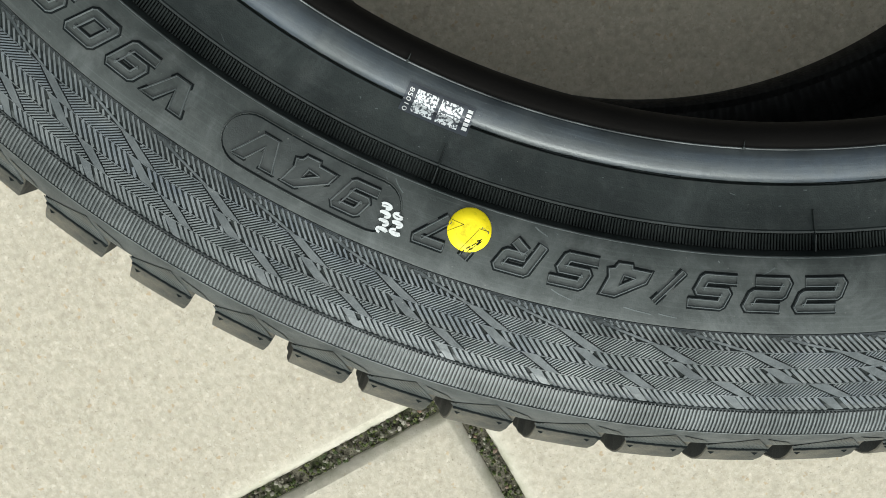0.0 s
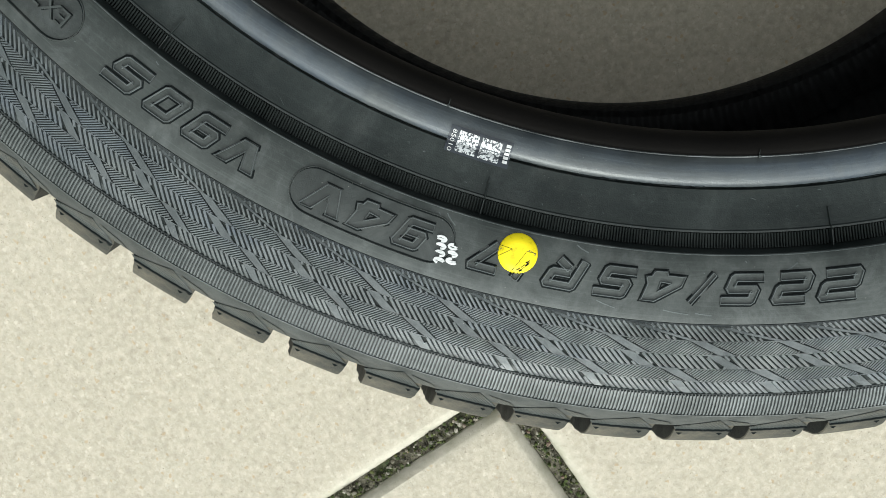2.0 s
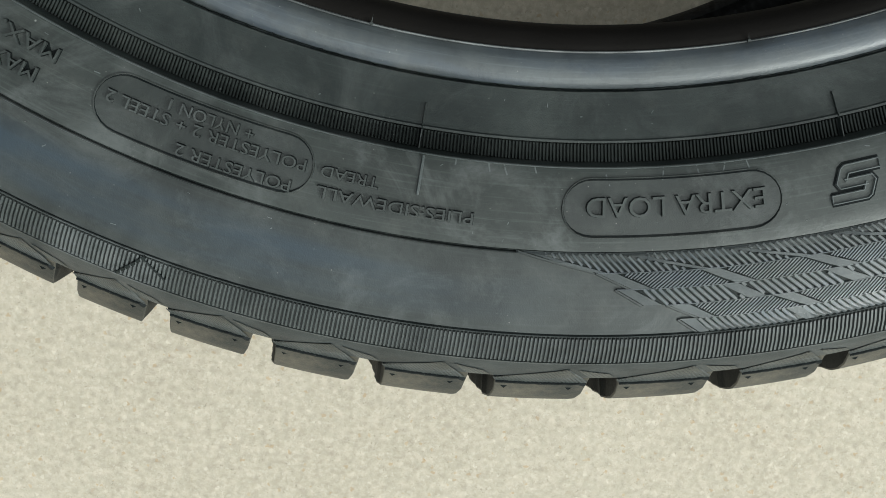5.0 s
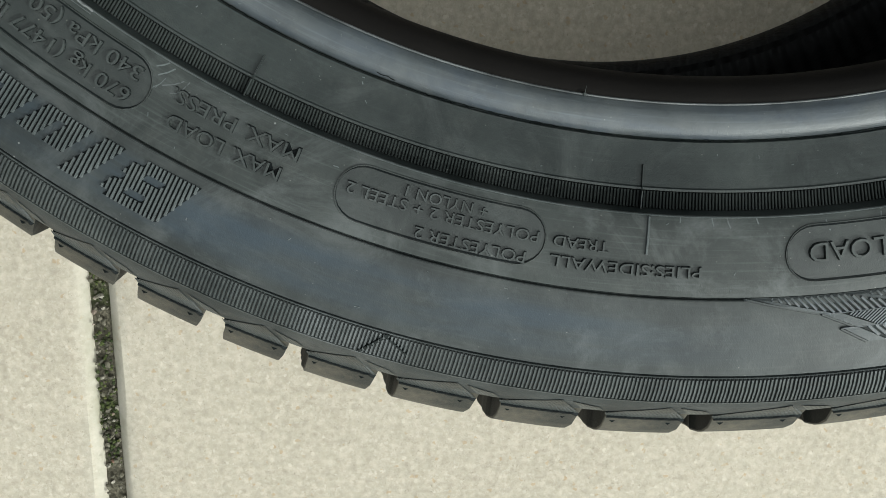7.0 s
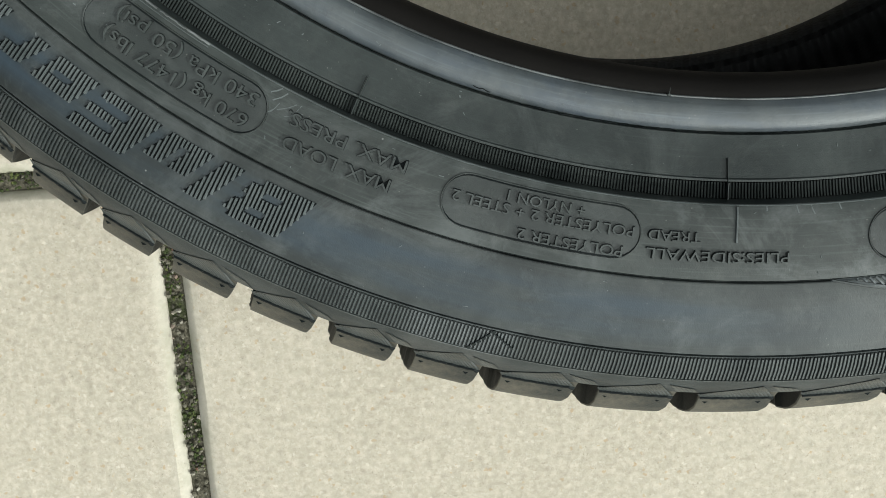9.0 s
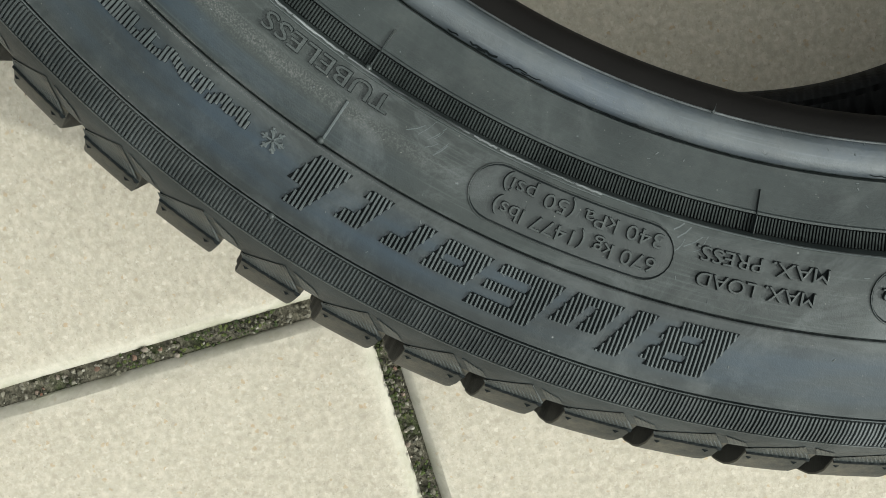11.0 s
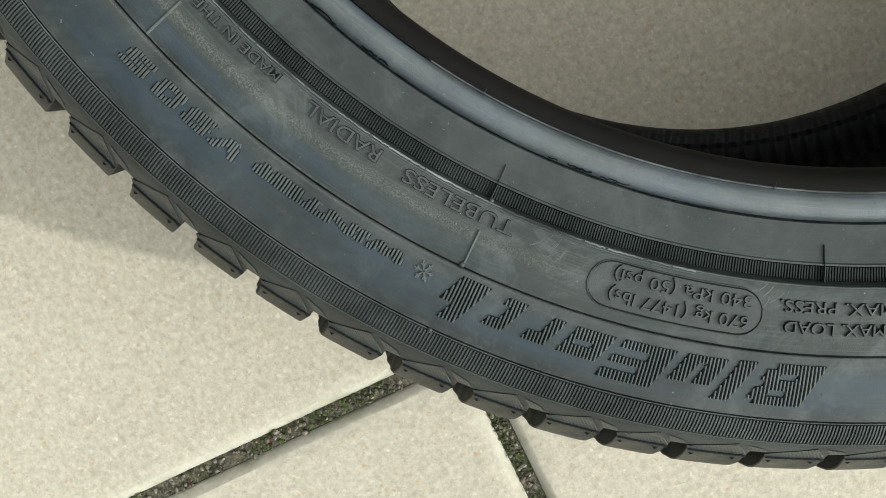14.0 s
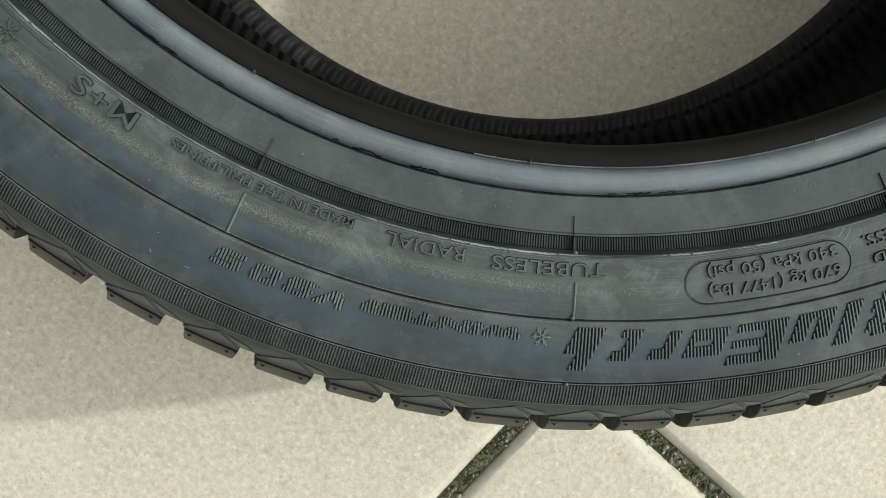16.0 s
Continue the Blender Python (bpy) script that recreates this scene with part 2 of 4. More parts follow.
def liner():
    """Inner liner: dull black rubber with slanting moulded ridges."""
    n = Nodes("liner_rubber")
    theta, _ = n.polar()
    z = n.split(n.co)[2]
    turn = n.math("ADD", n.math("MULTIPLY", theta, 190.0), n.math("MULTIPLY", z, 300.0))
    ridge = n.math("ADD", n.math("MULTIPLY", n.math("SINE", turn), 0.5), 0.5)
    knurl = n.cells(600)
    h = n.math("ADD", ridge, n.math("MULTIPLY", knurl, 0.12))
    col = n.mix(n.noise(80, 4), (0.009, 0.0092, 0.0098), (0.024, 0.0236, 0.0238))
    return n.done(col, 0.6, n.bump(h, 0.0020), 0.15)


def toe_rubber():
    n = Nodes("toe_rubber")
    col = n.mix(n.noise(60, 4), (0.0048, 0.0043, 0.0040), (0.0100, 0.0088, 0.0080))
    return n.done(col, 0.6, n.bump(n.noise(900, 3), 0.0001), 0.06)


M_LINER, M_TOE = liner(), toe_rubber()


def paint(name, color, rough, wear):
    n = Nodes(name)
    c = n.mix(n.ramp(n.noise(500, 4, 0.7), [(wear, 0.0), (wear + 0.12, 1.0)]), color, tuple(0.75 * k for k in color))
    return n.done(c, rough, n.bump(n.noise(900, 3), 0.00006), 0.4)


M_YELLOW = paint("yellow_paint", (0.86, 0.68, 0.0), 0.5, 0.55)
M_WHITE = paint("white_ink", (0.62, 0.62, 0.62), 0.6, 0.5)
M_FLASH = rubber("pale_flash", (0.030, 0.032, 0.033), (0.27, 0.28, 0.28), None, (0.30, 0.45), 0.5)


def film_label():
    n = Nodes("label_film")
    col = n.mix(n.noise(200, 3), (0.030, 0.034, 0.044), (0.045, 0.050, 0.062))
    return n.done(col, 0.28, None, 0.5)


M_FILM = film_label()


def printed():
    """Pale print, broken up where the ink did not take."""
    n = Nodes("broken_print")
    ink = n.ramp(n.noise(1500, 2, 0.5), [(0.46, 0.0), (0.50, 1.0)])
    return n.done(n.mix(ink, (0.07, 0.075, 0.085), (0.62, 0.63, 0.64)), 0.45, None, 0.4)


M_PRINT = printed()


def concrete():
    """Cast concrete slab: fine exposed grit in sand, cream, brown and grey."""
    n = Nodes("slab_concrete")
    obj = n.t.nodes.new("ShaderNodeObjectInfo").outputs["Random"]
    shift = n.t.nodes.new("ShaderNodeVectorMath")
    shift.operation = "ADD"
    n.put(shift.inputs[0], n.co)
    n.put(shift.inputs[1], n.join(n.math("MULTIPLY", obj, 7.0), n.math("MULTIPLY", obj, 3.0), 0.0))
    co = shift.outputs[0]
    base = n.mix(n.ramp(n.noise(14, 5, 0.6, co), [(0.3, 0.0), (0.7, 1.0)]), (0.388, 0.340, 0.274), (0.460, 0.408, 0.336))
    base = n.mix(n.ramp(n.noise(300, 3, 0.6, co), [(0.36, 0.0), (0.64, 1.0)]), base, (0.515, 0.458, 0.372))
    base = n.mix(n.ramp(n.noise(190, 4, 0.6, co), [(0.52, 0.0), (0.75, 0.55)]), base, (0.352, 0.305, 0.230))
    pits = n.ramp(n.noise(420, 4, 0.7, co), [(0.62, 0.0), (0.72, 1.0)])
    base = n.mix(n.math("MULTIPLY", pits, 0.40), base, (0.194, 0.165, 0.123))
    warp = n.t.nodes.new("ShaderNodeVectorMath")
    warp.operation = "MULTIPLY_ADD"
    wob = n.t.nodes.new("ShaderNodeTexNoise")
    wob.inputs["Scale"].default_value = 500
    n.put(wob.inputs["Vector"], co)
    n.put(warp.inputs[0], wob.outputs["Color"])
    warp.inputs[1].default_value = (0.003, 0.003, 0.003)
    n.put(warp.inputs[2], co)
    wco = warp.outputs[0]
    pick = n.split(n.cells(360, co=wco, out="Color"))
    body = n.ramp(n.cells(360, co=wco), [(0.25, 1.0), (0.42, 0.0)])
    pale = n.math("MULTIPLY", n.ramp(pick[0], [(0.90, 0.0), (0.91, 1.0)]), body)
    tan = n.math("MULTIPLY", n.ramp(pick[1], [(0.91, 0.0), (0.92, 1.0)]), body)
    small = n.ramp(n.cells(620, co=wco), [(0.16, 1.0), (0.34, 0.0)])
    spot = n.split(n.cells(620, co=wco, out="Color"))
    dark = n.math("MULTIPLY", n.ramp(spot[0], [(0.90, 0.0), (0.91, 1.0)]), small)
    light = n.math("MULTIPLY", n.ramp(spot[1], [(0.86, 0.0), (0.87, 1.0)]), small)
    base = n.mix(n.math("MULTIPLY", dark, 0.45), base, (0.190, 0.168, 0.130))
    base = n.mix(n.math("MULTIPLY", light, 0.22), base, (0.694, 0.640, 0.532))
    base = n.mix(n.math("MULTIPLY", pale, 0.36), base, (0.734, 0.680, 0.581))
    base = n.mix(n.math("MULTIPLY", tan, 0.6), base, (0.40, 0.27, 0.14))
    # sand grains, dark and pale
    sand = n.noise(360, 2, 0.6, wco)
    base = n.mix(n.math("MULTIPLY", n.ramp(sand, [(0.34, 1.0), (0.42, 0.0)]), 0.25), base, (0.22, 0.195, 0.15))
    base = n.mix(n.math("MULTIPLY", n.ramp(sand, [(0.59, 0.0), (0.67, 1.0)]), 0.22), base, (0.70, 0.655, 0.555))
    blotch = n.ramp(n.noise(120, 5, 0.7, co), [(0.40, 0.0), (0.66, 1.0)])
    base = n.mix(n.math("MULTIPLY", blotch, 0.34), base, (0.34, 0.31, 0.24))
    mottle = n.noise(270, 4, 0.6, co)
    base = n.mix(n.math("MULTIPLY", n.ramp(mottle, [(0.30, 1.0), (0.50, 0.0)]), 0.26), base, (0.30, 0.25, 0.185))
    base = n.mix(n.math("MULTIPLY", n.ramp(mottle, [(0.52, 0.0), (0.70, 1.0)]), 0.22), base, (0.62, 0.565, 0.47))
    # smooth cement skin along the chamfered edge, green in places
    sx, sy, sz = n.split(n.co)
    rim = n.math("MAXIMUM", n.math("ABSOLUTE", sx), n.math("ABSOLUTE", sy))
    rim = n.math("ADD", rim, n.math("MULTIPLY", n.noise(90, 4, 0.6, co), 0.004))
    skin = n.ramp(n.math("SUBTRACT", rim, 0.236), [(0.0070, 0.0), (0.0095, 1.0)])
    base = n.mix(n.math("MULTIPLY", skin, 0.65), base, (0.50, 0.465, 0.395))
    algae = n.math("MULTIPLY", n.ramp(n.math("SUBTRACT", rim, 0.236), [(0.010, 0.0), (0.0135, 1.0)]), n.ramp(n.noise(40, 4, 0.6, co), [(0.42, 0.0), (0.60, 1.0)]))
    base = n.mix(n.math("MULTIPLY", algae, 0.7), base, (0.163, 0.165, 0.084))
    h = n.math("ADD", n.math("MULTIPLY", n.noise(330, 3, 0.6, co), 0.8), n.math("MULTIPLY", pits, -0.35))
    return n.done(base, 0.88, n.bump(h, 0.00042), 0.3)


def earth():
    n = Nodes("joint_earth")
    col = n.mix(n.ramp(n.noise(300, 5, 0.7), [(0.35, 0.0), (0.7, 1.0)]), (0.060, 0.055, 0.040), (0.19, 0.170, 0.125))
    moss = n.ramp(n.noise(45, 3), [(0.52, 0.0), (0.62, 1.0)])
    col = n.mix(n.math("MULTIPLY", moss, 0.7), col, (0.035, 0.050, 0.012))
    return n.done(col, 0.95, n.bump(n.noise(600, 4), 0.002), 0.2)


def island(name, stops, rough):
    n = Nodes(name)
    rnd = n.t.nodes.new("ShaderNodeNewGeometry").outputs["Random Per Island"]
    col = n.ramp(rnd, stops)
    col = n.mix(n.math("MULTIPLY", n.noise(900, 3), 0.4), col, (0.06, 0.055, 0.045))
    return n.done(col, rough, n.bump(n.noise(1500, 3), 0.0003), 0.3)


M_SLAB, M_EARTH = concrete(), earth()
M_GRIT = island("joint_grit", [(0.0, (0.05, 0.046, 0.034)), (0.4, (0.13, 0.120, 0.085)), (0.75, (0.22, 0.20, 0.155)), (0.93, (0.36, 0.335, 0.28)), (1.0, (0.17, 0.08, 0.05))], 0.85)
M_MOSS = island("moss", [(0.0, (0.022, 0.036, 0.009)), (0.6, (0.060, 0.082, 0.017)), (1.0, (0.11, 0.12, 0.035))], 0.9)


def plain_ground():
    n = Nodes("far_ground")
    col = n.mix(n.noise(3, 6, 0.65), (0.30, 0.28, 0.23), (0.42, 0.39, 0.33))
    return n.done(col, 0.95, n.bump(n.noise(60, 5), 0.004), 0.2)


M_GROUND = plain_ground()


# ---- mesh helpers ----
def mesh(name, verts, faces, mat, parent=None, label="", smooth=True):
    me = bpy.data.meshes.new(name)
    me.from_pydata([tuple(v) for v in verts], [], [tuple(f) for f in faces])
    if smooth:
        me.shade_smooth()
    me.materials.append(mat)
    ob = new(name, me)
    ob.parent = parent
    if label:
        tagged(ob, label)
    return ob


def sharp(ob, degrees=35):
    ob.data.set_sharp_from_angle(angle=radians(degrees))
    return ob


class Heap:
    """Gathers pieces that end up in one mesh."""

    def __init__(self):
        self.v, self.f = [], []

    def add(self, verts, faces):
        k = len(self.v)
        self.v += [tuple(v) for v in verts]
        self.f += [tuple(i + k for i in f) for f in faces]

    def make(self, name, mat, parent=None, label="", smooth=True):
        return mesh(name, self.v, self.f, mat, parent, label, smooth)


# ---- ground, slabs and joints ----
SLAB_TURN, PITCH, JOINT = radians(-38.9), 0.504, 0.0085
SIDE = PITCH - JOINT
U, V = Vector((math.cos(SLAB_TURN), math.sin(SLAB_TURN), 0)), Vector((-math.sin(SLAB_TURN), math.cos(SLAB_TURN), 0))
MID = U * (0.2447 - PITCH / 2) + V * (0.0174)

ground = mesh("ground", [(-400, -400, -0.045), (400, -400, -0.045), (400, 400, -0.045), (-400, 400, -0.045)], [(0, 1, 2, 3)], M_GROUND)
tagged(ground, "pale bare ground under and beyond the paving", "ground", kind="structure")

GRID = 5
half = (GRID + 0.5) * PITCH
bed_c = [MID + U * (a * half) + V * (b * half) for a, b in ((-1, -1), (1, -1), (1, 1), (-1, 1))]
pavement = mesh("pavement", [(c.x, c.y, -0.0046) for c in bed_c] + [(c.x, c.y, -0.05) for c in bed_c],
                [(0, 1, 2, 3), (0, 4, 5, 1), (1, 5, 6, 2), (2, 6, 7, 3), (3, 7, 4, 0)], M_EARTH)
tagged(pavement, "terrace of pale square concrete slabs with dark mossy joints", "pavement", kind="structure")


def slab_mesh(seed):
    """A square slab with a worn, chamfered edge, its top at zero."""
    rng = random.Random(seed)
    n, h = 28, SIDE / 2
    loops = []
    for inset, z, rough in ((0.0130, 0.0, 0.0), (0.0052, 0.0, 0.0003), (0.0040, -0.0005, 0.0005), (0.0006, -0.0030, 0.0006), (0.0, -0.0042, 0.0004), (0.0, -0.042, 0.0)):
        ring = []
        for s in range(4):
            for i in range(n):
                a = -1 + 2 * i / n
                x, y = ((a, -1), (1, a), (-a, 1), (-1, -a))[s]
                d = h - inset - rng.random() * rough
                ring.append((x * d, y * d, z))
        loops.append(ring)
    m = 4 * n
    verts = [v for ring in loops for v in ring]
    faces = [tuple(range(m))]
    for k in range(5):
        for i in range(m):
            j = (i + 1) % m
            faces.append((k * m + i, (k + 1) * m + i, (k + 1) * m + j, k * m + j))
    me = bpy.data.meshes.new("paving_slab")
    me.from_pydata(verts, [], faces)
    me.shade_smooth()
    me.set_sharp_from_angle(angle=radians(25))
    me.materials.append(M_SLAB)
    return me


SLABS = [slab_mesh(s) for s in range(3)]
for i in range(-GRID, GRID + 1):
    for j in range(-GRID, GRID + 1):
        ob = new("paving_slab", SLABS[(i * 5 + j * 3) % 3])
        c = MID + U * (i * PITCH) + V * (j * PITCH)
        ob.parent = pavement
        ob.matrix_basis = pose(c.x, c.y, 0, 0, 0, math.degrees(SLAB_TURN) + 90 * ((i + 2 * j) % 4))

# grit and moss lying in the joints round the middle slab
ICO = bmesh.new()
bmesh.ops.create_icosphere(ICO, subdivisions=1, radius=1.0)
ICO_V = np.array([v.co for v in ICO.verts])
ICO_F = [tuple(v.index for v in f.verts) for f in ICO.faces]
ICO.free()
rng = random.Random(4)
grit, moss = Heap(), Heap()
for axis, other in ((U, V), (V, U)):
    for side in (-0.5, 0.5):
        line = MID + other * (side * PITCH)
        for k in range(1500):
            s = rng.uniform(-0.75, 0.75)
            p = line + axis * s + other * rng.uniform(-0.0038, 0.0038)
            size = rng.uniform(0.0006, 0.0019)
            turn = Euler((rng.random() * 6, rng.random() * 6, rng.random() * 6)).to_matrix()
            st = np.array(turn) @ np.diag([size, size * rng.uniform(0.6, 1), size * rng.uniform(0.5, 0.9)])
            jit = np.array([[rng.uniform(0.75, 1.2)] for _ in ICO_V])
            grit.add((ICO_V * jit) @ st.T + np.array([p.x, p.y, -0.0042 + rng.uniform(0.0, 0.0026)]), ICO_F)
        for k in range(3000):
            s = rng.uniform(-0.75, 0.75)
            if noise.noise(Vector((s * 14, side * 9 + axis.x * 5, 0))) < -0.32:
                continue
            p = line + axis * s + other * rng.uniform(-0.0041, 0.0041)
            size = rng.uniform(0.0004, 0.0012)
            st = np.diag([size, size, size * rng.uniform(0.5, 1.0)])
            jit = np.array([[rng.uniform(0.5, 1.3)] for _ in ICO_V])
            moss.add((ICO_V * jit) @ st.T + np.array([p.x, p.y, -0.0040 + rng.uniform(0, 0.0018)]), ICO_F)
tagged(grit.make("joint_grit", M_GRIT, None, "", False), "dark and pale grit filling the open slab joints", "grit", kind="stuff")
tagged(moss.make("joint_moss", M_MOSS, None, "", False), "small green moss tufts along the slab joints", "moss", kind="stuff")

# ---- the tyre ----
ZC = 0.1203
tyre = new("tyre")
tagged(tyre, "new black winter car tyre lying flat on the paving", "tyre")


def turned(name, profile, mat, steps=720, label="", closed=False, parent=None, sharp_at=30):
    """A ring turned about the upright axis from (radius, height) pairs."""
    a = np.arange(steps) * 2 * np.pi / steps
    verts = np.concatenate([np.stack([r * np.cos(a), r * np.sin(a), np.full(steps, z)], 1) for r, z in profile])
    faces = []
    m = len(profile)
    for k in range(m if closed else m - 1):
        k2 = (k + 1) % m
        for i in range(steps):
            j = (i + 1) % steps
            faces.append((k * steps + i, k * steps + j, k2 * steps + j, k2 * steps + i))
    return sharp(mesh(name, verts, faces, mat, parent or tyre, label), sharp_at)


def rounded(profile, times=2):
    """Cuts the corners of a profile, so that it turns softly."""
    for _ in range(times):
        out = [profile[0]]
        for p, q in zip(profile, profile[1:]):
            out += [(0.75 * p[0] + 0.25 * q[0], 0.75 * p[1] + 0.25 * q[1]), (0.25 * p[0] + 0.75 * q[0], 0.25 * p[1] + 0.75 * q[1])]
        profile = out + [profile[-1]]
    return profile


def flipped(profile):
    return [(r, 2 * ZC - z) for r, z in reversed(profile)]


TOE = [(0.2160, 0.2108), (0.2128, 0.2120), (0.2110, 0.2150), (0.2103, 0.2195), (0.2106, 0.2240), (0.2122, 0.2272), (0.2148, 0.2287), (0.2164, 0.2288)]
BEAD = [(0.2164, 0.2288), (0.2169, 0.2282), (0.2177, 0.2289), (0.2184, 0.2297), (0.2198, 0.2303), (0.2213, 0.2306), (0.2228, 0.2305), (0.2239, 0.2301), (0.2247, 0.2293)]
FLAT = [(0.2247, 0.2293), (0.2251, 0.2287), (0.2255, 0.2296), (0.2290, 0.2306), (0.2325, 0.2318), (0.2358, 0.2329), (0.2361, 0.2334), (0.2366, 0.2334), (0.2368, 0.2322)]
GUARD = [(0.2368, 0.2322), (0.2385, 0.2322), (0.2406, 0.2322), (0.2410, 0.2325), (0.2412, 0.2374), (0.2414, 0.2384)]
WALL = [(0.2414, 0.2384), (0.2422, 0.2388), (0.2445, 0.2394), (0.2480, 0.2399), (0.2520, 0.2402), (0.2560, 0.2403), (0.2598, 0.2402), (0.2603, 0.2400), (0.2605, 0.2394)]
BAND = [(0.2605, 0.2394), (0.2608, 0.2399), (0.2614, 0.2400), (0.2660, 0.2398), (0.2710, 0.2393), (0.2760, 0.2386), (0.2796, 0.2378), (0.2801, 0.2371)]
RIBS = [(0.2801, 0.2371), (0.2805, 0.2373), (0.2825, 0.2366), (0.2850, 0.2353), (0.2872, 0.2337), (0.2877, 0.2336), (0.2882, 0.2331)]
SHOULDER = [(0.2882, 0.2331), (0.2895, 0.2314), (0.2908, 0.2295), (0.2923, 0.2268), (0.2937, 0.2241), (0.2949, 0.2219), (0.2951, 0.2214)]
CAVE = [(0.2951, 0.2214), (0.2938, 0.2200), (0.2910, 0.2180), (0.2892, 0.2120), (0.2905, 0.2060), (0.2935, 0.1990), (0.2972, 0.1920), (0.2996, 0.1820), (0.3006, 0.1650)]
LINER = [(0.2160, 0.2108), (0.2190, 0.2130), (0.2230, 0.2165), (0.2300, 0.2220), (0.2420, 0.2280), (0.2560, 0.2305), (0.2700, 0.2290), (0.2820, 0.2235), (0.2900, 0.2140), (0.2945, 0.2000), (0.2965, 0.1750), (0.2970, ZC)]
OUTER = TOE + BEAD[1:] + FLAT[1:] + GUARD[1:] + WALL[1:] + BAND[1:] + RIBS[1:]
OUT_R, OUT_Z = np.array([p[0] for p in OUTER[4:]]), np.array([p[1] for p in OUTER[4:]])


def top(r):
    """Height of the upper sidewall at a radius, without the narrow grooves."""
    return float(np.interp(r, OUT_R, OUT_Z))


def at(theta, r, lift=0.0):
    return (r * math.cos(theta), r * math.sin(theta), top(r) + lift)


turned("toe", rounded(TOE), M_TOE, label="matt black bead toe")
turned("bead", [BEAD[0]] + rounded(BEAD[1:], 1), M_BEAD, label="glossy bluish-black bead seat")
turned("flange_band", FLAT, M_FLAT, label="smooth black rim flange band")
turned("rim_guard", GUARD[:4], M_GUARD)
turned("guard_step", GUARD[3:], M_FLAT)
turned("sidewall", WALL, M_WALL, label="grey-black matt lettered sidewall")
turned("outer_band", BAND, M_BAND, label="blue-black sidewall band with a waxy bloom")
# darker than the ribs on it: part of the shade between them is colour
turned("rib_seat", RIBS, M_PLATE)
turned("shoulder", SHOULDER, M_SHOULDER)
# floor of the tread gaps, its deep shade put into the dark colour
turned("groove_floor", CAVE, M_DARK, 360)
turned("inner_liner", LINER + flipped(LINER)[1:-1] + [(0.2140, 2 * ZC - 0.2108)], M_LINER, label="dull black ridged inner liner")
turned("tread_base", [CAVE[-1], (0.3012, 0.15), (0.3012, 2 * ZC - 0.15), (0.3006, 2 * ZC - 0.165)], M_LUG, 360)
# the lower bead lies a little askew on the slabs
lower_bead = turned("lower_bead", rounded([(0.2078, 0.0020), (0.2070, 0.0110), (0.2068, 0.0200), (0.2084, 0.0256), (0.2120, 0.0284), (0.2165, 0.0288), (0.2210, 0.0272), (0.2260, 0.0230), (0.2330, 0.0180)], 1), M_LINER, 360, label="black ridged lower bead")
lower_bead.matrix_basis = pose(0.0040, 0.0008, 0)
turned("lower_sidewall", flipped(OUTER[7:] + SHOULDER[1:] + CAVE[1:]), M_WALL, 360)
for z in (ZC - 0.023, ZC, ZC + 0.023):
    turned("tread_rib", [(0.3005, z - 0.009), (0.3130, z - 0.0080), (0.3140, z), (0.3130, z + 0.0080), (0.3005, z + 0.009)], M_LUG, 360)


def ridges(name, mat, count, r0, r1, height, lean, base=0.62, crest=0.40, label=""):
    """Fine raised ribs side by side round the tyre, with square ends; base and crest: widths as shares of the spacing."""
    heap_v, heap_f = [], []
    w = 2 * math.pi / count
    rng = random.Random(count)
    rr = (r0, r0 + 0.00012, (r0 + r1) / 2, r1 - 0.00012, r1)
    for i in range(count):
        c = (i + rng.uniform(-0.04, 0.04)) * w
        tall = height * rng.uniform(0.86, 1.06)
        k = len(heap_v)
        for q, r in enumerate(rr):
            s = ((r - r0) / (r1 - r0) - 0.5) * lean * w
            up = tall if 0 < q < 4 else -0.0001
            for off, lift in ((-base, -0.0001), (-crest, up), (crest, up), (base, -0.0001)):
                heap_v.append(at(c + s + off * w / 2, r, lift))
        for q in range(4):
            for o in range(3):
                heap_f.append((k + q * 4 + o, k + q * 4 + o + 1, k + q * 4 + 5 + o, k + q * 4 + 4 + o))
    ob = mesh(name, heap_v, heap_f, mat, tyre, label)
    return tagged(sharp(ob, 30), kind="stuff")


ridges("guard_ribs", M_GUARD, 1950, 0.2368, 0.2409, 0.0008, 0.2, 0.70, 0.48, label="fine upright ribs of the rim guard")
ridges("shoulder_ribs", M_RIB, 1890, 0.2806, 0.2874, 0.0008, -0.2, 0.68, 0.46, label="fine slanting ribs round the shoulder")


def bar(heap, path, width, height, base=-0.00005, flat=0.4):
    """A low raised line along (turn, radius) points."""
    k = len(heap.v)
    pts = [Vector((r * math.cos(a), r * math.sin(a), 0)) for a, r in path]
    for i, p in enumerate(pts):
        d = (pts[min(i + 1, len(pts) - 1)] - pts[max(i - 1, 0)]).normalized()
        s = Vector((-d.y, d.x, 0))
        for off, up in ((-0.5, base), (-0.5 * flat, height), (0.5 * flat, height), (0.5, base)):
            q = p + s * (off * width)
            heap.v.append((q.x, q.y, top(q.to_2d().length) + up))
    for i in range(len(pts) - 1):
        for o in range(3):
            heap.f.append((k + i * 4 + o, k + i * 4 + o + 1, k + i * 4 + 5 + o, k + i * 4 + 4 + o))
    for e in (0, len(pts) - 1):
        heap.f.append(tuple(k + e * 4 + o for o in ((0, 3, 2, 1) if e else (0, 1, 2, 3))))


def arc(r, a0, a1, step=0.5):
    n = max(2, int(abs(a1 - a0) / step) + 1)
    return [(radians(a0 + (a1 - a0) * i / (n - 1)), r) for i in range(n)]


def line_part(name, path, width, height, mat, label="", flat=0.4):
    h = Heap()
    bar(h, path, width, height, flat=flat)
    return h.make(name, mat, tyre, label, False)


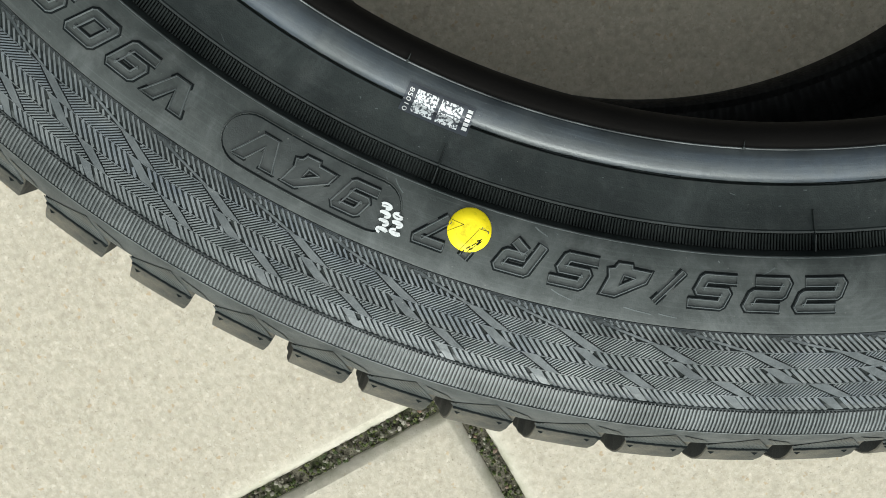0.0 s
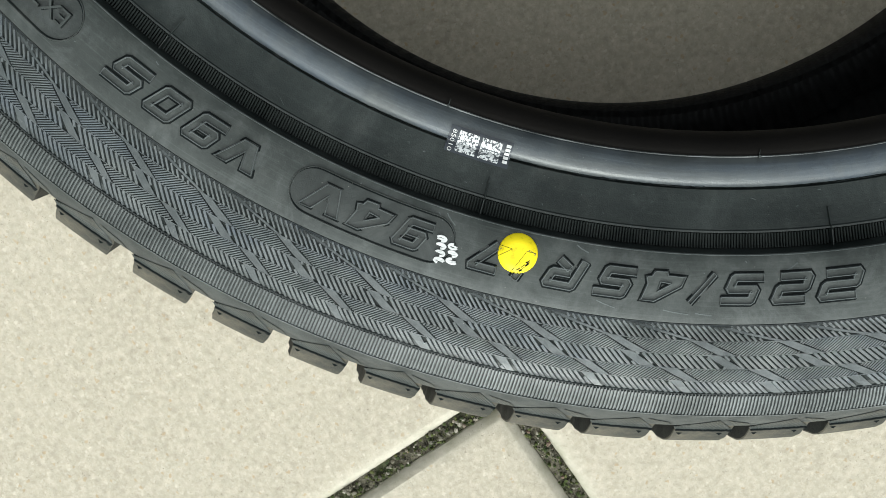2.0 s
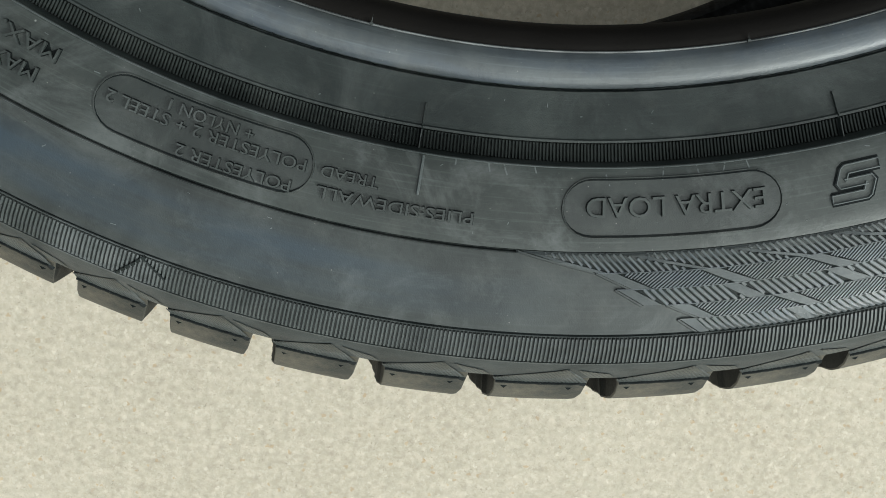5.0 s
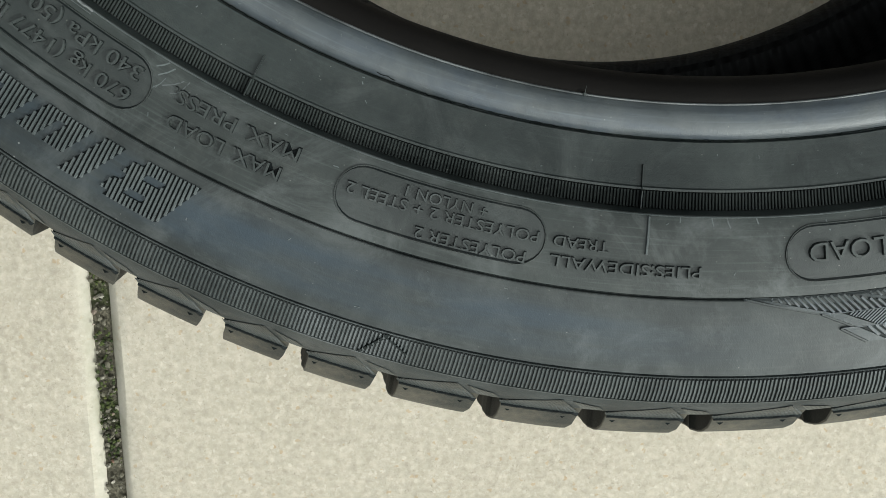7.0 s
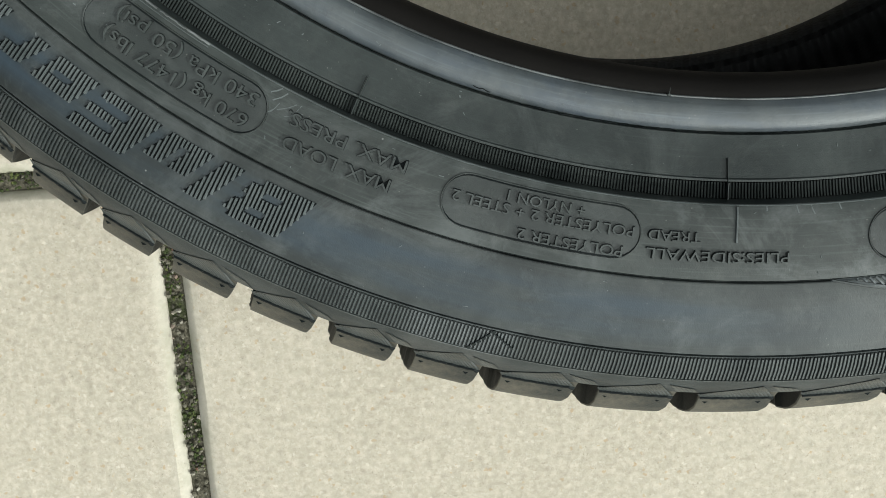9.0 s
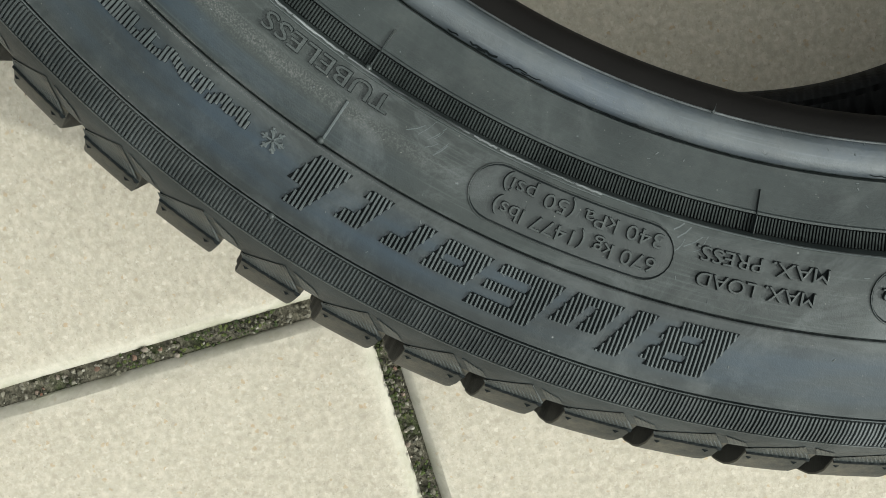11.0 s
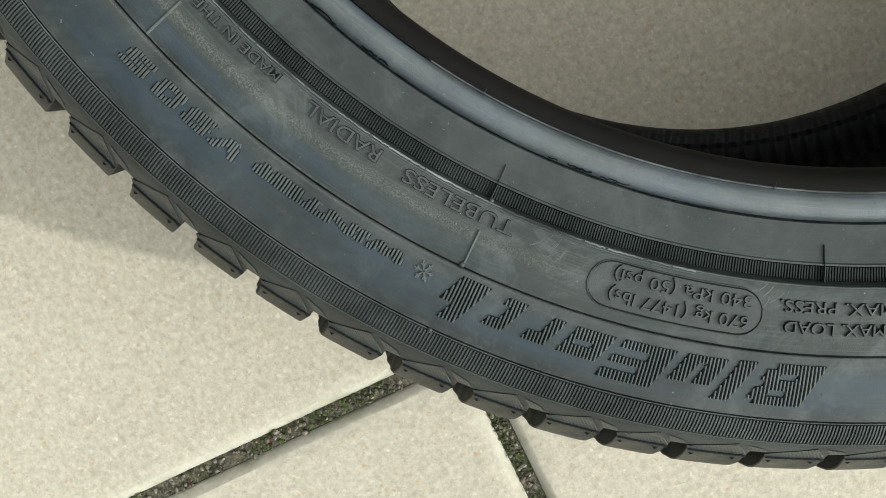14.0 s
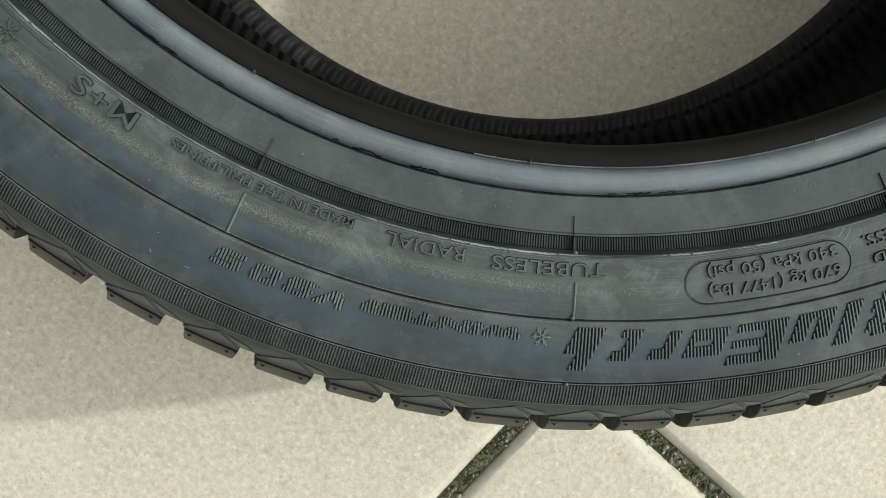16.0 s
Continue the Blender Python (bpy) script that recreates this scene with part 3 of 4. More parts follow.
# thin moulding flash along the toe: pale line, the light it catches as colour
line_part("toe_flash", arc(0.2167, -98, 60), 0.0005, 0.0007, M_FLASH, "thin pale moulding line on the toe")
line_part("toe_flash", arc(0.2167, -180, -98), 0.0005, 0.0005, M_TOE)
line_part("toe_flash", arc(0.2167, 60, 180), 0.0005, 0.0005, M_TOE)
# mould marks every sixteenth of a turn
for i in range(16):
    a = 18.7 - 22.45 * i
    h = Heap()
    c = Vector(at(radians(a), 0.2166, 0.0006))
    for r, z in ((0.00045, -0.0005), (0.00038, 0.0007)):
        h.v += [(c.x + r * math.cos(k), c.y + r * math.sin(k), c.z + z) for k in np.arange(8) * math.pi / 4]
    tip = c + Vector((-math.cos(radians(a)), -math.sin(radians(a)), 0)) * 0.0022 + Vector((0, 0, 0.0009))
    h.f += [(k, (k + 1) % 8, 8 + (k + 1) % 8, 8 + k) for k in range(8)] + [tuple(range(8, 16))]
    k = len(h.v)
    h.v += [(c.x + 0.0002, c.y, c.z), (c.x - 0.0002, c.y + 0.0002, c.z), (c.x, c.y - 0.0002, c.z + 0.0003), tuple(tip)]
    h.f += [(k, k + 1, k + 3), (k + 1, k + 2, k + 3), (k + 2, k, k + 3)]
    h.make("vent_stub", M_FLAT, tyre, "", False)
    m = 23.1 - 22.6 * i
    mark = Heap()
    bar(mark, [(radians(m), r) for r in (0.2310, 0.2334, 0.2357)], 0.0005, 0.0008)
    bar(mark, [(radians(m), r) for r in (0.2357, 0.2368)], 0.0005, 0.0012)
    bar(mark, [(radians(m), r) for r in (0.2368, 0.2385, 0.2410)], 0.0006, 0.0024)
    mark.make("mould_mark", M_FLAT, tyre, "", False)
for a, r0, r1 in ((-44.4, 0.2420, 0.2506), (-89.8, 0.2494, 0.2602), (-112.5, 0.2476, 0.2600)):
    line_part("seam_line", [(radians(a), r0 + (r1 - r0) * k / 6) for k in range(7)], 0.0008, 0.0006, M_CREST)
for a, r in ((-89.85, 0.2598), (-89.85, 0.2805), (-89.9, 0.2412)):
    c = Vector(at(radians(a), r))
    h = Heap()
    for rr, z in ((0.0009, -0.0003), (0.0008, 0.0006), (0.0003, 0.0009)):
        h.v += [(c.x + rr * math.cos(k), c.y + rr * math.sin(k), c.z + z) for k in np.arange(10) * math.pi / 5]
    h.f += [(l * 10 + k, l * 10 + (k + 1) % 10, l * 10 + 10 + (k + 1) % 10, l * 10 + 10 + k) for l in range(2) for k in range(10)] + [tuple(range(20, 30))]
    h.make("vent_stub", M_LETTER, tyre)

# woven-looking relief: five rows of slanting bars, each row cut by smooth slanting flats
RELIEF_END, NET = 75.0, 4.95
EDGES5 = (0.2604, 0.2648, 0.2687, 0.2727, 0.2763, 0.2800)
ROWS5 = [  # bar spacing, slope, bar width, bar height, then the flat's two sides at the inner and the outer edge (degrees)
    (0.00152, 0.92, 0.50, 0.00052, 10.45, 14.15, 11.20, 14.75),
    (0.00096, -1.20, 0.58, 0.00058, 14.30, 15.90, 15.25, 16.95),
    (0.00170, 0.98, 0.60, 0.00050, 15.25, 16.50, 16.10, 17.45),
    (0.00096, -1.15, 0.58, 0.00058, 12.75, 14.20, 13.80, 15.00),
    (0.00158, 0.95, 0.66, 0.00050, 13.30, 14.20, 14.10, 14.75),
]
FIRST5 = (-10, -10, -10, -9, -9)


def flat_sides(row, y):
    """Where the flat of a row begins and ends (degrees), from its inner edge (0) to its outer (1)."""
    a0, a1, b0, b1 = row[4:]
    return a0 + (a1 - a0) * y, b0 + (b1 - b0) * y


for k, row in enumerate(ROWS5):
    gap, slope, thick, high = row[:4]
    r0, r1 = EDGES5[k] + 0.00012, EDGES5[k + 1] - 0.00012
    rm, first = (r0 + r1) / 2, FIRST5[k] * NET
    cols = int((RELIEF_END - first) * 2)
    seat_v, seat_f = [], []
    for i in range(cols + 1):
        for q in range(3):
            a = flat_sides(row, q / 2)[0] + first
            seat_v.append(at(radians(a + (RELIEF_END - a) * i / cols), EDGES5[k] + (EDGES5[k + 1] - EDGES5[k]) * q / 2, 0.00005))
    for i in range(cols):
        for q in range(2):
            seat_f.append((i * 3 + q, i * 3 + 3 + q, i * 3 + 4 + q, i * 3 + 1 + q))
    # unrubbed seat, darkened further to stand for shade between the bars
    mesh("relief_seat", seat_v, seat_f, M_FIELD, tyre)
    bars = Heap()
    step, across = math.degrees(gap / rm), gap / math.hypot(1, slope)
    lean = math.degrees(slope * (r1 - r0) / rm)
    a = row[4] + first - 2 * abs(lean)
    while a < RELIEF_END:
        run = []
        for q in range(25):
            y = q / 24
            here = a + lean * (y - 0.5)
            lo, hi = flat_sides(row, y)
            ok = here > lo + first and (here - lo) % NET > hi - lo + 0.04 and (here - lo) % NET < NET - 0.04
            if ok:
                run.append((radians(here), r0 + (r1 - r0) * y))
            if (not ok or q == 24) and run:
                if len(run) > 3:
                    bar(bars, [run[0], run[len(run) // 2], run[-1]], across * (thick + 0.16), high, flat=(thick - 0.06) / (thick + 0.16))
                run = []
        a += step
    tagged(bars.make("woven_relief", M_RELIEF, tyre, "slanting raised bars of the woven relief", False), kind="stuff")
    flats = Heap()
    c = FIRST5[k]
    while c * NET + row[4] < RELIEF_END:
        ring = []
        for y, side in ((0, 0), (0, 1), (0.5, 1), (1, 1), (1, 0), (0.5, 0)):
            a = flat_sides(row, y)[side] + c * NET + (-0.05 if side else 0.05)
            ring.append((radians(a), r0 + (r1 - r0) * y))
        flats.add([at(a, r, high - 0.00004) for a, r in ring] + [at(a, r, -0.0001) for a, r in ring],
                  [(0, 1, 2, 5), (5, 2, 3, 4)] + [(i, i + 6, (i + 1) % 6 + 6, (i + 1) % 6) for i in range(6)])
        c += 1
    tagged(flats.make("relief_facet", M_FACET, tyre, "smooth slanting flats between relief bars", False), kind="stuff")
    line_part("relief_line", [(radians(flat_sides(row, y)[0] + first - 0.08), r0 + (r1 - r0) * y) for y in (0, 0.25, 0.5, 0.75, 1)], 0.0008, 0.00045, M_BAND, flat=0.5)
    if k:
        # thin ridge along the seam of two rows
        line_part("relief_line", arc(EDGES5[k], first + row[4], RELIEF_END), 0.00042, 0.00055, M_RELIEF, flat=0.4)
line_part("relief_line", arc(0.2606, -39.2, RELIEF_END), 0.0006, 0.0006, M_RELIEF)
line_part("band_line", arc(0.26085, -180, 180), 0.0005, 0.00025, M_BAND)
line_part("band_line", arc(0.2803, -180, 180), 0.0005, 0.0004, M_RIB)
# dark rings laid over the two turned grooves to deepen their shade
for r in (0.26035, 0.27995):
    line_part("band_groove_shade", arc(r, -180, 180), 0.00045, 0.00014, M_DARK, flat=0.8)
line_part("wall_edge", arc(0.24165, -76, 180), 0.0004, 0.00022, M_CREST)
line_part("wall_edge", arc(0.24245, -180, -76), 0.0003, 0.00022, M_CREST)
line_part("shoulder_line", arc(0.2878, -180, 180), 0.0007, 0.0004, M_RIB)


# ---- lettering ----
def glyphs(text, bold=0.0):
    """Vertices and faces of a line of type, scaled to a unit box."""
    cu = bpy.data.curves.new("type", "FONT")
    cu.offset = bold
    cu.body, cu.resolution_u, cu.extrude = text, 3, 0.05
    ob = bpy.data.objects.new("type", cu)
    scene.collection.objects.link(ob)
    bpy.context.view_layer.update()
    me = ob.evaluated_get(bpy.context.evaluated_depsgraph_get()).to_mesh()
    v = np.array([x.co[:] for x in me.vertices])
    f = [tuple(p.vertices) for p in me.polygons]
    bpy.data.objects.remove(ob)
    bpy.data.curves.remove(cu)
    lo, hi = v.min(0), v.max(0)
    v = (v - lo) / np.maximum(hi - lo, 1e-9)
    return v, f


def lettering(text, a0, a1, r0, r1, mat):
    """Type bent round the tyre, its tops outward: from turn a0 to a1 (degrees), from radius r0 to r1."""
    def bent(bold, foot, head, grow):
        v, f = glyphs(text, bold)
        out, da = [], math.degrees(grow / r0)
        for x, y, z in v:
            r = r0 - grow + (r1 - r0 + 2 * grow) * y
            out.append(at(radians(a0 + da + (a1 - a0 - 2 * da) * x), r, foot + (head - foot) * z))
        return out, f

    ob = mesh("lettering", *bent(0.0, -0.0002, 0.0010, 0.0), mat, tyre, "raised moulded rubber lettering", False)
    # slightly bolder dark copy below the type: stands for shade along its edges
    mesh("letter_shade", *bent(0.012, -0.0003, 0.00020, 0.00015), M_DARK, ob, "", False)
    return ob


def capsule(a0, a1, r0, r1, name="plate", label="dark smooth rounded plate with a raised rim"):
    """A rounded plate sunk into the lettered band, with a thin raised rim."""
    rm, rad = (r0 + r1) / 2, (r1 - r0) / 2
    lo, hi = min(a0, a1), max(a0, a1)
    s0, s1 = radians(lo) * rm + rad, radians(hi) * rm - rad
    loop = []
    for i in range(61):
        s = s0 + (s1 - s0) * i / 60
        loop.append((s / rm, rm + rad))
    for i in range(1, 13):
        b = math.pi / 2 - math.pi * i / 12
        loop.append(((s1 + rad * math.cos(b)) / rm, rm + rad * math.sin(b)))
    for i in range(1, 61):
        s = s1 + (s0 - s1) * i / 60
        loop.append((s / rm, rm - rad))
    for i in range(1, 13):
        b = -math.pi / 2 - math.pi * i / 12
        loop.append(((s0 + rad * math.cos(b)) / rm, rm + rad * math.sin(b)))
    h = Heap()
    bar(h, loop, 0.0004, 0.0004)
    plate = h.make(name, M_WALL, tyre, label, False)
    # low dark line just inside the rim: the rim's shade as colour
    inner = Heap()
    bar(inner, [(a, rm + (r - rm) * (1 - 0.0004 / rad)) for a, r in loop], 0.0004, 0.00016, flat=0.9)
    inner.make("plate_rim_shade", M_DARK, plate, "dark line standing for shade inside the rim", False)
    cols = 61
    v, f = [], []
    for i in range(cols):
        s = s0 - rad * 0.93 + (s1 - s0 + 1.86 * rad) * i / (cols - 1)
        over = max(0.0, s0 - s, s - s1)
        w = math.sqrt(max(rad * rad * 0.97 - over * over, 0.0))
        for q in range(5):
            v.append(at(s / rm, rm - w + 2 * w * q / 4, 0.0001))
    for i in range(cols - 1):
        for q in range(4):
            f.append((i * 5 + q, i * 5 + q + 1, i * 5 + 6 + q, i * 5 + 5 + q))
    mesh("plate_face", v, f, M_PLATE, plate)
    return plate


# squared stroke letters: centre lines in a unit box
NUMERALS = {
    "2": (0.95, [[(0, 1), (1, 1), (1, 0.5), (0, 0.5), (0, 0), (1, 0)]]),
    "5": (0.95, [[(1, 1), (0, 1), (0, 0.5), (1, 0.5), (1, 0), (0, 0)]]),
    "/": (0.45, [[(0, 0), (1, 1)]]),
    "1": (0.16, [[(0.5, 0), (0.5, 1)]]),
    "7": (0.90, [[(0, 1), (1, 1), (0.5, 0)]]),
    "9": (0.95, [[(0.66, 0.45), (0, 0.45), (0, 1), (1, 1), (1, 0), (0, 0)]]),
    "0": (0.95, [[(0.5, 1), (1, 1), (1, 0), (0, 0), (0, 1), (0.5, 1)]]),
}
CAPITALS = {
    "R": (0.95, [[(0, 0), (0, 1), (1, 1), (1, 0.45), (0.45, 0.45)], [(0.58, 0.16), (0.86, 0)]]),
    "V": (1.0, [[(0, 1), (0.45, 0), (1, 1)]]),
    "W": (1.5, [[(0, 1), (0.22, 0), (0.5, 0.9), (0.78, 0), (1, 1)]]),
    "I": (0.16, [[(0.5, 0), (0.5, 1)]]),
    "N": (1.05, [[(0, 0), (0, 1), (1, 0), (1, 1)]]),
    "T": (0.95, [[(0, 1), (1, 1)], [(0.5, 0.9), (0.5, 0)]]),
    "E": (0.85, [[(1, 1), (0, 1), (0, 0), (1, 0)], [(0.1, 0.5), (0.85, 0.5)]]),
}
STROKES = {**NUMERALS, **CAPITALS}


def softened(line, cut):
    """Cuts the corners of a line by a length."""
    pts = [Vector(p) for p in line]
    out = [pts[0]]
    for a, b, d in zip(pts, pts[1:], pts[2:]):
        back, on = (a - b), (d - b)
        if back.normalized().dot(on.normalized()) > 0.55:
            out.append(b)
            continue
        out += [b + back.normalized() * min(cut, back.length * 0.4), b + on.normalized() * min(cut, on.length * 0.4)]
    return out + [pts[-1]]


def beside(pts, d):
    """The same line, moved sideways."""
    out = []
    for i, p in enumerate(pts):
        a = (p - pts[i - 1]).normalized() if i else None
        b = (pts[i + 1] - p).normalized() if i < len(pts) - 1 else None
        a, b = a or b, b or a
        n0, n1 = Vector((-a.y, a.x)), Vector((-b.y, b.x))
        m = (n0 + n1).normalized()
        out.append(p + m * (d / max(m.dot(n0), 0.45)))
    return out


def stroke_word(text, a0, a1, r0, r1, thick, slant=0.0, gap=0.34, cut=0.42):
    """The strokes of a word as lists of points (along, outward) in metres, fitted between two turns and two radii."""
    high = r1 - r0
    rm = (r0 + r1) / 2
    units = sum(STROKES[k][0] for k in text) + gap * (len(text) - 1)
    room = radians(abs(a0 - a1)) * rm - thick * len(text) - slant * high
    k = room / units
    x, lines = 0.0, []
    for ch in text:
        wide = STROKES[ch][0] * k
        for line in STROKES[ch][1]:
            pts = [(x + thick / 2 + p[0] * wide, thick / 2 + p[1] * (high - thick)) for p in line]
            lines.append([Vector((px + slant * py, py)) for px, py in softened(pts, thick * cut)])
        x += wide + thick + gap * k
    return lines, rm


# letters given by their outlines, in millimetres from where they begin
OUTLINES = {
    "V": [[(1.0, 8.0), (4.2, 8.0), (5.1, 3.0), (8.3, 8.0), (11.5, 8.0), (6.7, 0.5), (2.9, 0.5)]],
    "4": [[(8.2, 8.1), (11.6, 8.0), (10.2, 3.6), (10.6, 1.8), (9.2, 1.4), (8.5, 0.2), (5.3, 0.1), (5.0, 1.1), (0.4, 1.3), (1.4, 3.8)], [(3.9, 3.2), (6.9, 2.8), (7.6, 5.5)]],
}


def outline_mark(mark, a0, r0, inside):
    loops = [[Vector((x * 0.001, y * 0.001)) for x, y in loop] for loop in OUTLINES[mark]]
    rm = r0 + 0.004
    spot = lambda p: (radians(a0) - p[0] / rm, r0 + p[1])
    rim, face, shade_line = Heap(), Heap(), Heap()
    flat = [p for loop in loops for p in loop]
    face.add([at(*spot(p), 0.00014) for p in flat], tessellate_polygon([[p.to_3d() for p in loop] for loop in loops]))
    for loop in loops:
        ring = [loop[-1]] + loop + loop[:2]
        area = sum(p.x * q.y - q.x * p.y for p, q in zip(loop, loop[1:] + loop[:1]))
        side = 0.00045 if (area < 0) == (loop is loops[0]) else -0.00045
        bar(rim, [spot(p) for p in loop + loop[:1]], 0.00050, 0.00065)
        # dark line beside the rim, in place of the shadow it casts
        bar(shade_line, [spot(p) for p in beside(ring, side)[1:-1]], 0.00055, 0.00010, flat=0.9)
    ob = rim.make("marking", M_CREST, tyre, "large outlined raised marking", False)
    face.make("marking_face", inside, ob, "smooth darker inside of the outlined marking", False)
    shade_line.make("marking_shade", M_DARK, ob, "fine dark line standing for shade round the marking", False)
    return ob


def outlined(text, a0, a1, r0, r1, slant=0.42, thick=0.0018, inside=None):
    """Large marking: thin raised rims round a darker sunk face."""
    if text in OUTLINES:
        return outline_mark(text, a0, r0, inside or M_WALL)
    lines, rm = stroke_word(text, a0, a1, r0, r1, thick, slant, 0.34, 0.16)
    rim, face, shade_line = Heap(), Heap(), Heap()
    spot = lambda p: (radians(a0) - p[0] / rm, r0 + p[1])
    for q, line in enumerate(lines):
        shut = (line[0] - line[-1]).length < 1e-6
        if shut:
            long = [line[-2]] + line + [line[1]]
        else:
            long = [line[0] + (line[0] - line[1]).normalized() * thick * 0.5] + line[1:-1] + [line[-1] + (line[-1] - line[-2]).normalized() * thick * 0.5]

        def sides(d):
            l, r = beside(long, d), beside(long, -d)
            return (l[1:-1], r[1:-1]) if shut else (l, r)

        l, r = sides(thick / 2)
        k = len(face.v)
        for p, s in zip(l, r):
            face.v += [at(*spot(p), 0.00012 + 0.00005 * (q % 2)), at(*spot(s), 0.00012 + 0.00005 * (q % 2))]
        face.f += [(k + 2 * i, k + 2 * i + 1, k + 2 * i + 3, k + 2 * i + 2) for i in range(len(l) - 1)]
        for loop in ((l, r) if shut else (l + r[::-1] + [l[0]],)):
            bar(rim, [spot(p) for p in loop], 0.00050, 0.00065)
        l, r = sides(thick / 2 + 0.00045)
        for loop in ((l, r) if shut else (l + r[::-1] + [l[0]],)):
            # dark line along both sides of the rim: painted shade, nothing is cut
            bar(shade_line, [spot(p) for p in loop], 0.00055, 0.00010, flat=0.9)
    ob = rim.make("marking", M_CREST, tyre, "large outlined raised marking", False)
    face.make("marking_face", inside or M_WALL, ob, "smooth darker inside of the outlined marking", False)
    shade_line.make("marking_shade", M_DARK, ob, "fine dark line standing for shade round the marking", False)
    return ob


def hatched_word(marks, r0, r1, slant=0.42, thick=0.0025):
    """Bold raised word made of short raised lines that run outwards; marks: each letter with the turns where it begins and ends."""
    rm, first, last = (r0 + r1) / 2, marks[0][1], marks[-1][2]
    legs = []
    for mark, a0, a1 in marks:
        x0 = radians(first - a0) * rm
        for line in stroke_word(mark, a0, a1, r0, r1, thick, slant, 0.16, 0.12)[0]:
            legs += [(Vector((p.x + x0, p.y * 1.6)), Vector((q.x + x0, q.y * 1.6))) for p, q in zip(line, line[1:])]

    def inside(x, y):
        here = Vector((x, y * 1.6))
        for p, q in legs:
            d = q - p
            u = min(1.0, max(0.0, (here - p).dot(d) / max(d.length_squared, 1e-12)))
            if (here - p - d * u).length < thick * 0.52:
                return True
        return False

    bars, seat = Heap(), Heap()
    rng = random.Random(len(marks))
    pitch, high, steps = 0.00100, r1 - r0, 60
    for i in range(int(radians(abs(first - last)) * rm / pitch) + 2):
        x, run = i * pitch, []
        for q in range(steps + 1):
            y = high * q / steps
            ok = inside(x, y)
            if ok:
                run.append((radians(first) - x / rm, r0 + y))
            if (not ok or q == steps) and run:
                if len(run) > 3:
                    path = [(run[k][0] + rng.uniform(-1, 1) * 0.0004, run[k][1]) for k in (0, len(run) // 2, len(run) - 1)]
                    bar(bars, path, 0.00086, 0.00062, flat=0.42)
                    bar(seat, [run[0], run[-1]], 0.00116, 0.00010, flat=0.95)
                run = []
    ob = bars.make("lettering", M_CREST, tyre, "hatched raised lettering", False)
    # dark seat: stands for the shade between the raised lines
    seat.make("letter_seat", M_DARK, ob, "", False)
    return tagged(ob, kind="stuff")


for mark, a0, a1 in (("2", 24.5, 21.5), ("2", 21.5, 18.75), ("5", 18.5, 15.75), ("/", 15.55, 13.9), ("4", 13.75, 11.0), ("5", 10.8, 8.1), ("R", 7.75, 5.0), ("1", 4.5, 3.1), ("7", 2.95, 0.4),
                     ("V", -13.0, -15.65), ("9", -15.6, -18.1), ("0", -18.2, -20.8), ("5", -20.95, -23.7)):
    outlined(mark, a0, a1, 0.2464, 0.2545, thick=0.0011 if mark == "/" else 0.0019)
capsule(-0.5, -11.0, 0.2438, 0.2567)
for mark, a0, a1 in (("9", -1.9, -4.3), ("4", -4.4, -7.1), ("V", -7.4, -10.0)):
    outlined(mark, a0, a1, 0.2465, 0.2545, inside=M_PLATE)
capsule(-26.05, -37.1, 0.2437, 0.2569)
lettering("EXTRA LOAD", -26.9, -35.9, 0.2479, 0.2523, M_LETTER)
lettering("PLIES:SIDEWALL", -41.5, -49.3, 0.2529, 0.2555, M_LETTER)
lettering("TREAD", -46.4, -49.3, 0.2485, 0.2509, M_LETTER)
capsule(-49.7, -60.95, 0.2436, 0.2568)
lettering("POLYESTER 2", -50.6, -56.4, 0.2534, 0.2560, M_LETTER)
lettering("POLYESTER 2 + STEEL 2", -50.1, -60.4, 0.2483, 0.2509, M_LETTER)
lettering("+ NYLON 1", -53.0, -57.4, 0.2451, 0.2476, M_LETTER)
lettering("MAX. LOAD", -63.8, -70.0, 0.2513, 0.2545, M_LETTER)
lettering("MAX. PRESS.", -63.25, -70.4, 0.2456, 0.2488, M_LETTER)
capsule(-71.4, -82.5, 0.2438, 0.2570)
lettering("670 kg (1477 lbs)", -72.2, -81.0, 0.2503, 0.2547, M_LETTER)
lettering("340 kPa (50 psi)", -72.2, -81.0, 0.2447, 0.2491, M_LETTER)
lettering("TUBELESS", -87.87, -95.55, 0.2437, 0.2475, M_LETTER)
lettering("RADIAL", -97.4, -102.8, 0.2434, 0.2471, M_LETTER)
lettering("MADE IN THE PHILIPPINES", -105.15, -118.25, 0.2432, 0.2458, M_LETTER)
lettering("M+S", -120.85, -125.5, 0.2430, 0.2484, M_LETTER)


def snowflake(a, r, size, mat, name, label):
    h = Heap()
    c = radians(a)
    for k in range(6):
        b = k * math.pi / 3
        for t0, t1, turn in ((0.1, 1.0, 0.0), (0.55, 0.85, 0.7), (0.55, 0.85, -0.7)):
            x0, y0 = math.cos(b) * size * t0, math.sin(b) * size * t0
            x1, y1 = x0 + math.cos(b + turn) * size * (t1 - t0), y0 + math.sin(b + turn) * size * (t1 - t0)
            bar(h, [(c + x0 / r, r + y0), (c + x1 / r, r + y1)], size * 0.27, 0.0005)
    return h.make(name, mat, tyre, label, False)


snowflake(-130.6, 0.2474, 0.0036, M_LETTER, "snow_mark", "raised snowflake mark")
h = Heap()
for p in ((-132.6, 0.2434), (-132.6, 0.2520)), ((-132.6, 0.2434), (-127.8, 0.2434)):
    bar(h, [(radians(p[0][0] + (p[1][0] - p[0][0]) * k / 8), p[0][1] + (p[1][1] - p[0][1]) * k / 8) for k in range(9)], 0.0006, 0.0005)
